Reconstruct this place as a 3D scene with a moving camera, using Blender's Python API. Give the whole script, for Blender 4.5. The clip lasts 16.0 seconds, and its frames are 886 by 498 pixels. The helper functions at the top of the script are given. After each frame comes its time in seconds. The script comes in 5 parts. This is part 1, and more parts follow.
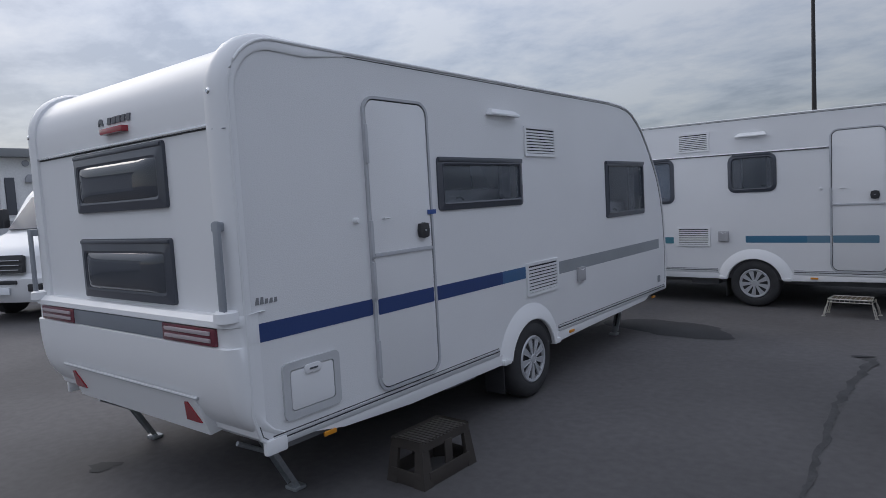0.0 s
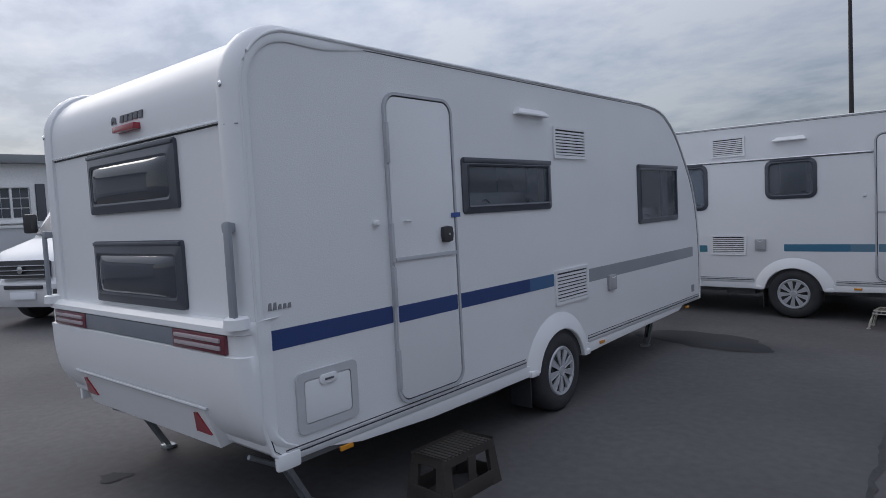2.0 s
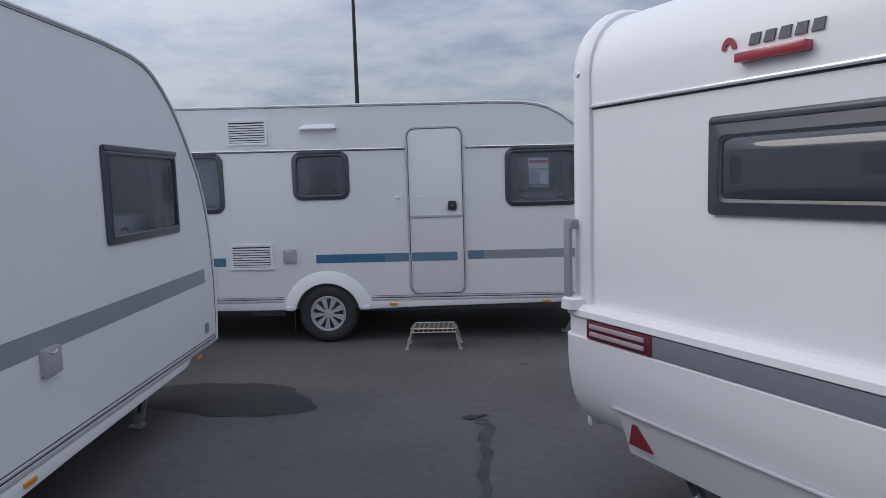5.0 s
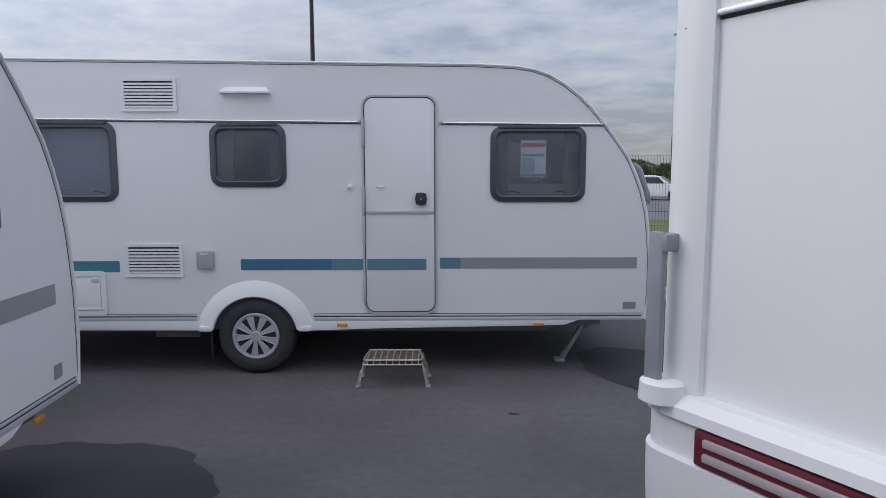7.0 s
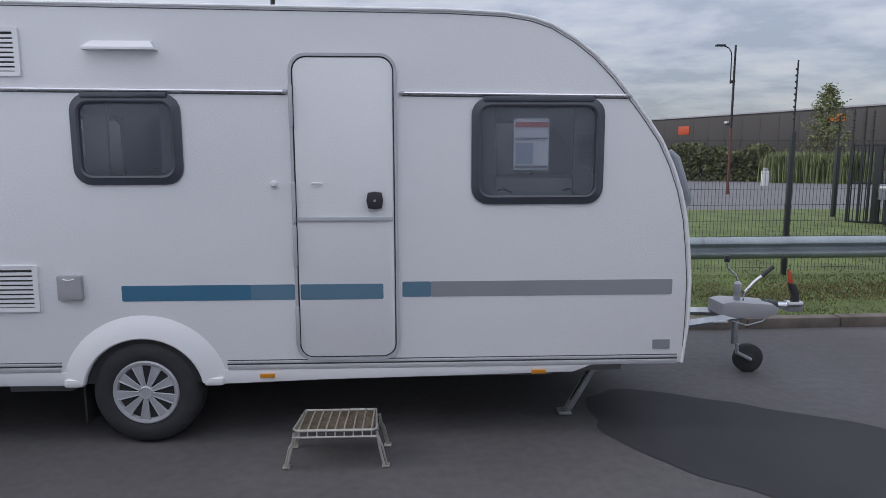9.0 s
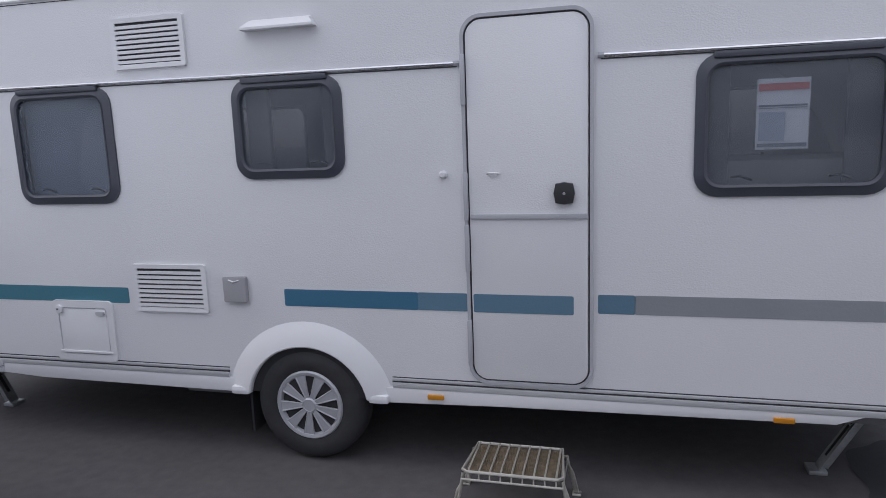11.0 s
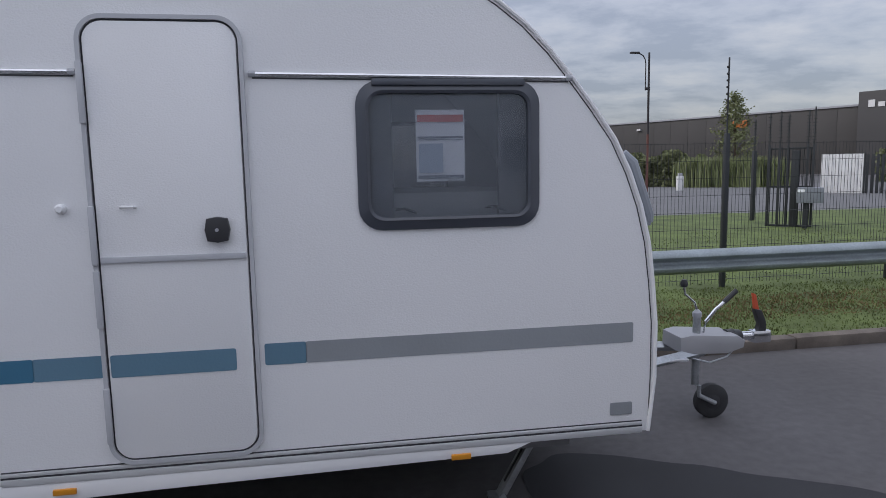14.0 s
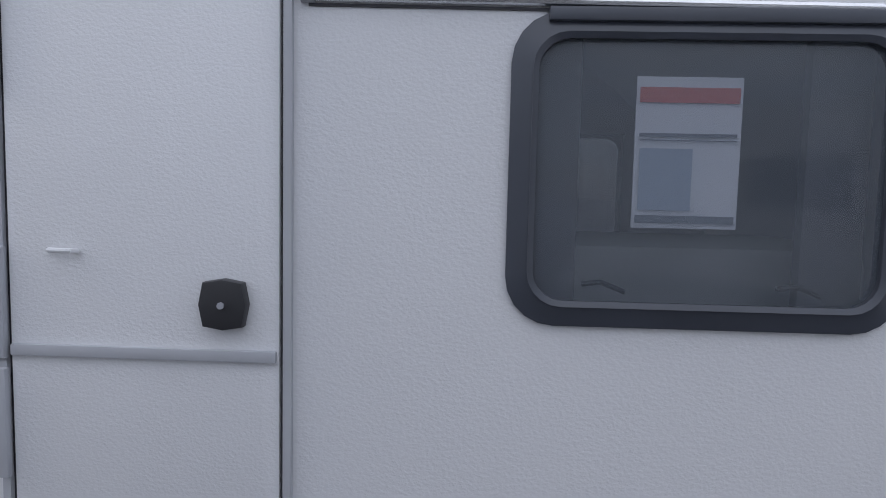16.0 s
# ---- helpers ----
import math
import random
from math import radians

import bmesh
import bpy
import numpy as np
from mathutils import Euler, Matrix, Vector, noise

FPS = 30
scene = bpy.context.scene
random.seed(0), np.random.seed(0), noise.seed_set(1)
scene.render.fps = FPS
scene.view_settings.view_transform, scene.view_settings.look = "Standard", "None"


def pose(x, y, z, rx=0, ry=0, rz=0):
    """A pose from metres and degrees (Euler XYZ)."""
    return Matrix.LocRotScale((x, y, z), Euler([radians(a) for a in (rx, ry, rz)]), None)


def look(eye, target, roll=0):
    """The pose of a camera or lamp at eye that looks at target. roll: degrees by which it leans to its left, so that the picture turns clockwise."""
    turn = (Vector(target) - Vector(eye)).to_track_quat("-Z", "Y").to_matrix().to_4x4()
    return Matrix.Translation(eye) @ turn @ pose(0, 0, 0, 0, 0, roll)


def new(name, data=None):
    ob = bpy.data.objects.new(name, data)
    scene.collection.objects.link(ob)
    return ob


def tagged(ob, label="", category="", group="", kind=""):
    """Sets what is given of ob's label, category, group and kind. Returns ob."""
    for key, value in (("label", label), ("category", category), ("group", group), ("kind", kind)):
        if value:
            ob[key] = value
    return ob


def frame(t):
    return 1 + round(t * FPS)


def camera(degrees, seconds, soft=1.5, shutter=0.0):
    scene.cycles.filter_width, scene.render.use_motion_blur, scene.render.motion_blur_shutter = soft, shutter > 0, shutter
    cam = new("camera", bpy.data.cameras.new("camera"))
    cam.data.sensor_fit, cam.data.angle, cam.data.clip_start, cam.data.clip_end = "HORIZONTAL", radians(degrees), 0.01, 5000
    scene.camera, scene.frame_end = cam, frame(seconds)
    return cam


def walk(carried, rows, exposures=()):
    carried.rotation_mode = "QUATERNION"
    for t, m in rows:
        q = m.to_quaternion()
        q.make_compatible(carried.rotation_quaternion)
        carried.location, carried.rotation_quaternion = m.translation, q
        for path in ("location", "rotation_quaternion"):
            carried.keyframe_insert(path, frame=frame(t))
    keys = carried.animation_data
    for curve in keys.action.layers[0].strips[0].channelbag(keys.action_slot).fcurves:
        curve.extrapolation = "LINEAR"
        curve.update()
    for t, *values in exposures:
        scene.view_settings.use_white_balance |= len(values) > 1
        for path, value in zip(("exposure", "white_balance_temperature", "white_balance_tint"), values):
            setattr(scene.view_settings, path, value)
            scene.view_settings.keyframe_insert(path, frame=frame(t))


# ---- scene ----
cam = camera(68.8, 16.0, soft=0.45)
PATH = [
    (0, (0.137, 0.667, 1.741), (-1.184, 2.16, 1.588), -3.2),
    (0.5, (0.163, 0.665, 1.762), (-1.165, 2.152, 1.605), -3.7),
    (1, (0.189, 0.679, 1.729), (-1.189, 2.121, 1.59), -4.4),
    (1.5, (0.12, 0.693, 1.728), (-1.25, 2.144, 1.593), -3.6),
    (2, (-0.009, 0.832, 1.699), (-1.387, 2.277, 1.577), -3.0),
    (2.5, (-0.288, 1.082, 1.742), (-1.478, 2.68, 1.567), 0.3),
    (3, (-0.427, 1.441, 1.727), (-1.352, 3.2, 1.508), 1.2),
    (3.5, (-0.551, 1.903, 1.769), (-1.197, 3.792, 1.66), 1.7),
    (4, (-0.693, 2.323, 1.761), (-1.074, 4.275, 1.547), -0.1),
    (4.5, (-0.789, 2.737, 1.793), (-0.909, 4.723, 1.587), -1.3),
    (5, (-0.874, 3.189, 1.78), (-0.982, 5.174, 1.568), -1.7),
    (5.2, (-0.895, 3.366, 1.796), (-0.949, 5.352, 1.57), -2.1),
    (7.3, (-1.064, 5.053, 1.72), (-1.022, 7.038, 1.48), 0.7),
    (7.5, (-1.119, 5.22, 1.744), (-1.056, 7.203, 1.491), 1.5),
    (8, (-1.085, 5.581, 1.747), (-0.935, 7.56, 1.5), 0.5),
    (8.2, (-1.0, 5.745, 1.755), (-0.914, 7.73, 1.526), 0.3),
    (10.3, (-0.858, 6.938, 1.741), (-0.782, 8.9, 1.363), -0.7),
    (10.5, (-0.883, 6.98, 1.759), (-0.966, 8.948, 1.416), -1.0),
    (11, (-0.923, 7.09, 1.77), (-1.427, 8.997, 1.44), -2.1),
    (11.5, (-1.011, 7.093, 1.806), (-1.828, 8.899, 1.543), -1.8),
    (12, (-1.05, 7.052, 1.758), (-1.931, 8.835, 1.543), -1.2),
    (12.5, (-1.038, 7.039, 1.714), (-1.751, 8.902, 1.569), -1.9),
    (13, (-0.863, 7.161, 1.704), (-1.215, 9.122, 1.536), -1.0),
    (13.5, (-0.706, 7.25, 1.747), (-0.684, 9.237, 1.516), -2.6),
    (14, (-0.641, 7.455, 1.737), (-0.333, 9.416, 1.488), -1.1),
    (14.5, (-0.608, 7.759, 1.761), (-0.273, 9.719, 1.546), -1.0),
    (15, (-0.522, 8.127, 1.745), (-0.411, 10.119, 1.603), -1.1),
    (15.5, (-0.527, 8.505, 1.763), (-0.611, 10.498, 1.612), 0.5),
    (16, (-0.644, 8.909, 1.738), (-0.719, 10.901, 1.571), 1.3),
]
walk(cam, [(t, look(eye, target, roll)) for t, eye, target, roll in PATH], exposures=[(0.0, 0.6, 6560, 10), (2.0, 0.6, 6560, 10), (2.5, 0.7, 6550, 10), (3.0, 0.96, 6600, 10), (3.5, 0.97, 6650, 11), (4.0, 0.98, 6680, 11), (4.5, 0.94, 6680, 11), (5.0, 0.79, 6600, 11), (7.5, 1.03, 6650, 11), (8.2, 1.04, 6650, 11), (10.5, 1.16, 6880, 15), (11.0, 1.07, 6820, 14), (11.5, 0.97, 6720, 12), (12.0, 0.91, 6650, 11), (13.5, 0.89, 6580, 11), (14.5, 1.02, 6820, 14), (16.0, 1.02, 6650, 11)])

# ---- light ----
SUN_AZ, SUN_EL = radians(-88), radians(34)      # azimuth clockwise from +y
sun_way = Vector((math.sin(SUN_AZ) * math.cos(SUN_EL), math.cos(SUN_AZ) * math.cos(SUN_EL), math.sin(SUN_EL)))
sun_data = bpy.data.lights.new("sun", "SUN")
sun_data.energy, sun_data.angle, sun_data.color = 0.5, radians(30), (1.0, 0.95, 0.9)
sun = new("sun", sun_data)
sun.matrix_world = look(sun_way * 60, (0, 0, 0))

world = bpy.data.worlds.new("overcast_sky")
scene.world = world
world.use_nodes = True
wn, wl = world.node_tree.nodes, world.node_tree.links
wn.clear()


def wnode(kind, **kw):
    n = wn.new(kind)
    for k, v in kw.items():
        n.inputs[k].default_value = v
    return n


w_out = wn.new("ShaderNodeOutputWorld")
w_bg = wnode("ShaderNodeBackground", Strength=0.1)
w_sky = wn.new("ShaderNodeTexSky")
w_sky.sky_type, w_sky.sun_disc, w_sky.sun_elevation, w_sky.sun_rotation = "NISHITA", False, SUN_EL, SUN_AZ
w_tc = wn.new("ShaderNodeTexCoord")
w_sep = wn.new("ShaderNodeSeparateXYZ")
wl.new(w_tc.outputs["Generated"], w_sep.inputs[0])
# cloud sheet: the direction is projected on a flat layer overhead
w_zz = wn.new("ShaderNodeMath")
w_zz.operation = "ADD"
w_zz.inputs[1].default_value = 0.16
w_max = wn.new("ShaderNodeMath")
w_max.operation = "MAXIMUM"
w_max.inputs[1].default_value = 0.02
wl.new(w_sep.outputs[2], w_max.inputs[0])
wl.new(w_max.outputs[0], w_zz.inputs[0])
w_div = wn.new("ShaderNodeVectorMath")
w_div.operation = "DIVIDE"
w_cmb = wn.new("ShaderNodeCombineXYZ")
for k in range(3):
    wl.new(w_zz.outputs[0], w_cmb.inputs[k])
wl.new(w_tc.outputs["Generated"], w_div.inputs[0])
wl.new(w_cmb.outputs[0], w_div.inputs[1])
w_map = wn.new("ShaderNodeMapping")
w_map.inputs["Rotation"].default_value = (0, 0, radians(35))
w_map.inputs["Scale"].default_value = (0.95, 1.15, 0.0)
wl.new(w_div.outputs[0], w_map.inputs[0])
w_n1 = wnode("ShaderNodeTexNoise", Scale=2.1, Detail=10.0, Roughness=0.6, Distortion=0.1)
w_n2 = wnode("ShaderNodeTexNoise", Scale=0.35, Detail=3.0, Roughness=0.5)
wl.new(w_map.outputs[0], w_n1.inputs[0])
wl.new(w_map.outputs[0], w_n2.inputs[0])
w_add = wn.new("ShaderNodeMath")
w_add.operation = "MULTIPLY_ADD"
w_add.inputs[1].default_value = 0.6
wl.new(w_n2.outputs[0], w_add.inputs[0])
wl.new(w_n1.outputs[0], w_add.inputs[2])
w_ramp = wn.new("ShaderNodeValToRGB")
el = w_ramp.color_ramp.elements
el[0].position, el[0].color = 0.68, (2.3, 2.6, 3.3, 1)
el[1].position, el[1].color = 0.95, (3.95, 4.15, 4.65, 1)
mid = el.new(0.8)
mid.color = (3.1, 3.4, 4.1, 1)
wl.new(w_add.outputs[0], w_ramp.inputs[0])
# brighter veil round the hidden sun
w_dot = wn.new("ShaderNodeVectorMath")
w_dot.operation = "DOT_PRODUCT"
w_dot.inputs[1].default_value = Vector((sun_way.x, sun_way.y + 0.35, 0.30)).normalized()
wl.new(w_tc.outputs["Generated"], w_dot.inputs[0])
w_glow = wnode("ShaderNodeMapRange")
w_glow.inputs["From Min"].default_value, w_glow.inputs["From Max"].default_value = 0.6, 1.0
w_glow.inputs["To Min"].default_value, w_glow.inputs["To Max"].default_value = 1.0, 1.32
wl.new(w_dot.outputs["Value"], w_glow.inputs[0])
w_mul = wn.new("ShaderNodeVectorMath")
w_mul.operation = "SCALE"
wl.new(w_ramp.outputs[0], w_mul.inputs[0])
wl.new(w_glow.outputs[0], w_mul.inputs["Scale"])
# an overcast sky is brighter overhead than near the horizon
w_zen = wnode("ShaderNodeMapRange")
w_zen.inputs["From Min"].default_value, w_zen.inputs["From Max"].default_value = 0.0, 0.8
w_zen.inputs["To Min"].default_value, w_zen.inputs["To Max"].default_value = 0.39, 1.78
wl.new(w_sep.outputs[2], w_zen.inputs[0])
w_mul2 = wn.new("ShaderNodeVectorMath")
w_mul2.operation = "SCALE"
wl.new(w_mul.outputs[0], w_mul2.inputs[0])
wl.new(w_zen.outputs[0], w_mul2.inputs["Scale"])
w_mix = wn.new("ShaderNodeMixRGB")
w_mix.inputs[0].default_value = 0.85
wl.new(w_sky.outputs[0], w_mix.inputs[1])
wl.new(w_mul2.outputs[0], w_mix.inputs[2])
wl.new(w_mix.outputs[0], w_bg.inputs[0])
wl.new(w_bg.outputs[0], w_out.inputs[0])

# ---- materials ----


def material(name, colour, rough=0.5, metal=0.0, spec=0.5, vary=0.0, vary_scale=2.0, bump=0.0, bump_scale=100.0, fine=0.0, fine_scale=60.0, coat=0.0, stretch=(1, 1, 1), rand=0.0):
    m = bpy.data.materials.new(name)
    m.use_nodes = True
    nt = m.node_tree
    b = nt.nodes["Principled BSDF"]
    b.inputs["Base Color"].default_value = (*colour, 1)
    b.inputs["Roughness"].default_value, b.inputs["Metallic"].default_value = rough, metal
    b.inputs["Specular IOR Level"].default_value, b.inputs["Coat Weight"].default_value = spec, coat
    b.inputs["Coat Roughness"].default_value = 0.1
    tc = nt.nodes.new("ShaderNodeTexCoord")
    mp = nt.nodes.new("ShaderNodeMapping")
    mp.inputs["Scale"].default_value = stretch
    nt.links.new(tc.outputs["Object"], mp.inputs[0])
    last = None
    for amount, size, detail in ((vary, vary_scale, 5.0), (fine, fine_scale, 3.0)):
        if amount <= 0:
            continue
        n = nt.nodes.new("ShaderNodeTexNoise")
        n.inputs["Scale"].default_value, n.inputs["Detail"].default_value = size, detail
        nt.links.new(mp.outputs[0], n.inputs[0])
        r = nt.nodes.new("ShaderNodeMapRange")
        r.inputs["From Min"].default_value, r.inputs["From Max"].default_value = 0.3, 0.7
        r.inputs["To Min"].default_value, r.inputs["To Max"].default_value = 1 - amount, 1 + amount
        nt.links.new(n.outputs[0], r.inputs[0])
        mul = nt.nodes.new("ShaderNodeVectorMath")
        mul.operation = "SCALE"
        mul.inputs[0].default_value = colour
        if last:
            nt.links.new(last, mul.inputs[0])
        nt.links.new(r.outputs[0], mul.inputs["Scale"])
        last = mul.outputs[0]
    if rand > 0:
        oi = nt.nodes.new("ShaderNodeObjectInfo")
        r = nt.nodes.new("ShaderNodeMapRange")
        r.inputs["To Min"].default_value, r.inputs["To Max"].default_value = 1 - rand, 1 + rand
        nt.links.new(oi.outputs["Random"], r.inputs[0])
        mul = nt.nodes.new("ShaderNodeVectorMath")
        mul.operation = "SCALE"
        mul.inputs[0].default_value = colour
        if last:
            nt.links.new(last, mul.inputs[0])
        nt.links.new(r.outputs[0], mul.inputs["Scale"])
        last = mul.outputs[0]
    if last:
        nt.links.new(last, b.inputs["Base Color"])
    if bump > 0:
        n = nt.nodes.new("ShaderNodeTexNoise")
        n.inputs["Scale"].default_value, n.inputs["Detail"].default_value = bump_scale, 2.0
        nt.links.new(mp.outputs[0], n.inputs[0])
        bp = nt.nodes.new("ShaderNodeBump")
        bp.inputs["Strength"].default_value, bp.inputs["Distance"].default_value = bump, 0.002
        nt.links.new(n.outputs[0], bp.inputs["Height"])
        nt.links.new(bp.outputs[0], b.inputs["Normal"])
    return m


M_PANEL = material("hammered_white_aluminium", (0.74, 0.745, 0.76), 0.38, vary=0.02, vary_scale=1.2, bump=0.7, bump_scale=115, stretch=(1, 1, 1.35))
M_SMOOTH = material("white_gelcoat", (0.78, 0.785, 0.80), 0.48, vary=0.015, vary_scale=0.9, coat=0.12)
M_PLASTIC = material("white_abs_plastic", (0.75, 0.755, 0.77), 0.42, vary=0.02, vary_scale=3)
M_TRIM = material("grey_plastic_trim", (0.36, 0.37, 0.40), 0.45, vary=0.05, vary_scale=6)
M_STRIP = material("grey_bumper_band", (0.20, 0.22, 0.25), 0.4, vary=0.04, vary_scale=4)
M_ALU = material("bright_aluminium_rail", (0.72, 0.73, 0.75), 0.22, metal=0.9, vary=0.04, vary_scale=8)
M_GALV = material("galvanised_steel", (0.42, 0.44, 0.46), 0.45, metal=0.75, vary=0.15, vary_scale=9, fine=0.1, fine_scale=70)
M_SEAL = material("black_rubber_seal", (0.045, 0.045, 0.052), 0.6)
M_FRAME = material("black_acrylic_window_frame", (0.055, 0.062, 0.08), 0.32, vary=0.08, vary_scale=5, coat=0.3)
M_DARK = material("black_plastic", (0.032, 0.032, 0.036), 0.45)
M_SLOT = material("dark_slot", (0.035, 0.035, 0.04), 0.8)
M_RED = material("red_lens", (0.33, 0.02, 0.035), 0.2, coat=0.5)
M_DRED = material("smoked_red_lens", (0.14, 0.018, 0.035), 0.18, coat=0.5)
M_LENS = material("clear_ribbed_lens", (0.42, 0.36, 0.38), 0.25, coat=0.4)
M_ORANGE = material("orange_reflector", (0.62, 0.25, 0.02), 0.3)
M_TYRE = material("tyre_rubber", (0.034, 0.034, 0.037), 0.75, vary=0.15, vary_scale=12, bump=0.3, bump_scale=60)
M_RIM = material("silver_wheel_cover", (0.5, 0.51, 0.54), 0.35, metal=0.3, vary=0.03, vary_scale=9)
M_DRUM = material("dusty_steel_wheel", (0.09, 0.09, 0.095), 0.6, metal=0.4, vary=0.3, vary_scale=14)
M_UNDER = material("dark_chassis", (0.17, 0.17, 0.18), 0.7, vary=0.2, vary_scale=5)
M_NAVY = material("navy_decal", (0.022, 0.05, 0.17), 0.4, bump=0.4, bump_scale=75, vary=0.04)
M_BLUE = material("mid_blue_decal", (0.05, 0.13, 0.27), 0.4, bump=0.4, bump_scale=75, vary=0.04)
M_TEAL = material("teal_decal", (0.05, 0.19, 0.25), 0.4, bump=0.4, bump_scale=75, vary=0.04)
M_PETROL = material("petrol_blue_decal", (0.045, 0.16, 0.26), 0.4, bump=0.4, bump_scale=75, vary=0.04)
M_PALEBLUE = material("pale_blue_decal", (0.11, 0.21, 0.29), 0.4, bump=0.5, bump_scale=75, vary=0.05)
M_DNAVY = material("dark_blue_decal", (0.03, 0.09, 0.17), 0.4, bump=0.4, bump_scale=75, vary=0.04)
M_GREY = material("silver_grey_decal", (0.27, 0.29, 0.31), 0.4, bump=0.5, bump_scale=75, vary=0.05)
M_TEXT = material("dark_grey_lettering", (0.12, 0.125, 0.14), 0.35, metal=0.3)
M_CHROME = material("chrome", (0.75, 0.76, 0.78), 0.12, metal=1.0)
M_INTERIOR = material("pale_interior", (0.42, 0.39, 0.35), 0.7, vary=0.05)
M_CUSHION = material("light_grey_cushion", (0.5, 0.5, 0.5), 0.9, vary=0.08, vary_scale=3)
M_CURTAIN = material("grey_curtain", (0.13, 0.13, 0.14), 0.9, vary=0.1, vary_scale=8)
# colour of the sky's reflection, for a sheet behind a pane
M_SKYSHEET = material("blue_grey_sky_sheet", (0.26, 0.31, 0.37), 0.85, vary=0.06, vary_scale=4)
M_PAPER = material("white_paper", (0.82, 0.84, 0.88), 0.8)
M_REDINK = material("red_print", (0.62, 0.12, 0.10), 0.8)
M_GREYINK = material("grey_print", (0.20, 0.23, 0.27), 0.8)
M_PALEINK = material("pale_blue_print", (0.42, 0.50, 0.60), 0.8)


def glass(name, colour, clear):
    """Tinted acrylic: part clear, part glossy dark."""
    m = bpy.data.materials.new(name)
    m.use_nodes = True
    nt = m.node_tree
    b = nt.nodes["Principled BSDF"]
    b.inputs["Base Color"].default_value = (*colour, 1)
    b.inputs["Roughness"].default_value = 0.06
    b.inputs["IOR"].default_value = 1.65
    tr = nt.nodes.new("ShaderNodeBsdfTransparent")
    tr.inputs[0].default_value = (0.86, 0.88, 0.92, 1)
    mx = nt.nodes.new("ShaderNodeMixShader")
    mx.inputs[0].default_value = clear
    nt.links.new(b.outputs[0], mx.inputs[1])
    nt.links.new(tr.outputs[0], mx.inputs[2])
    nt.links.new(mx.outputs[0], nt.nodes["Material Output"].inputs[0])
    return m


# side panes: the tint's base colour is lightened and blued for reflected sky
M_PANE = glass("tinted_acrylic_sky_sheen", (0.175, 0.20, 0.235), 0.56)
M_REARPANE = glass("dark_tinted_acrylic", (0.05, 0.057, 0.072), 0.15)

# ---- mesh helpers ----


def part(name, bm, material, parent=None, label="", smooth=35):
    me = bpy.data.meshes.new(name)
    bmesh.ops.recalc_face_normals(bm, faces=bm.faces)
    bm.to_mesh(me)
    bm.free()
    me.materials.append(material)
    if smooth:
        for p in me.polygons:
            p.use_smooth = True
        me.set_sharp_from_angle(angle=radians(smooth))
    ob = new(name, me)
    if parent:
        ob.parent = parent
    if label:
        tagged(ob, label)
    return ob


def empty(name, m, label, category, group="", kind=""):
    ob = new(name)
    ob.matrix_world = m
    ob.empty_display_size = 0.2
    return tagged(ob, label, category, group, kind)


def box(x0, x1, y0, y1, z0, z1, bevel=0.0, bm=None, seg=2):
    b = bmesh.new()
    bmesh.ops.create_cube(b, size=1)
    for v in b.verts:
        v.co = Vector(((x0 + x1) / 2 + v.co.x * (x1 - x0), (y0 + y1) / 2 + v.co.y * (y1 - y0), (z0 + z1) / 2 + v.co.z * (z1 - z0)))
    if bevel > 0:
        bmesh.ops.bevel(b, geom=b.edges[:], offset=bevel, segments=seg, affect="EDGES", profile=0.6)
    return merge(bm, b)


def merge(bm, b):
    """Adds b to bm, or returns b when there is none yet."""
    if bm is None:
        return b
    me = bpy.data.meshes.new("scrap")
    b.to_mesh(me)
    b.free()
    bm.from_mesh(me)
    bpy.data.meshes.remove(me)
    return bm


def prism(pts, y0, y1, bm=None, bevel=0.0):
    """The outline pts in (x, z), drawn out from y0 to y1."""
    b = bmesh.new()
    lo = [b.verts.new((x, y0, z)) for x, z in pts]
    hi = [b.verts.new((x, y1, z)) for x, z in pts]
    n = len(pts)
    f0, f1 = b.faces.new(lo), b.faces.new(hi[::-1])
    for i in range(n):
        b.faces.new((lo[i], hi[i], hi[(i + 1) % n], lo[(i + 1) % n]))
    if bevel > 0:
        bmesh.ops.recalc_face_normals(b, faces=b.faces)
        bmesh.ops.bevel(b, geom=[e for e in f0.edges] + [e for e in f1.edges], offset=bevel, segments=2, affect="EDGES", profile=0.6)
    return merge(bm, b)


def rrect(x0, x1, z0, z1, r, n=5):
    out = []
    for cx, cz, a0 in ((x1 - r, z1 - r, 0), (x0 + r, z1 - r, 90), (x0 + r, z0 + r, 180), (x1 - r, z0 + r, 270)):
        for i in range(n + 1):
            a = radians(a0 + 90 * i / n)
            out.append((cx + r * math.cos(a), cz + r * math.sin(a)))
    return out


def ring(outer, inner, y0, y1, bm=None, lip=0.0):
    """A frame between two outlines of as many points, from y0 (outside) to y1. lip: how far the inner edge stands back."""
    b = bmesh.new()
    n = len(outer)
    rows = [[b.verts.new((x, y, z)) for x, z in o] for o, y in ((outer, y1), (outer, y0), (inner, y0 + lip), (inner, y1))]
    for k in range(3):
        for i in range(n):
            b.faces.new((rows[k][i], rows[k][(i + 1) % n], rows[k + 1][(i + 1) % n], rows[k + 1][i]))
    return merge(bm, b)


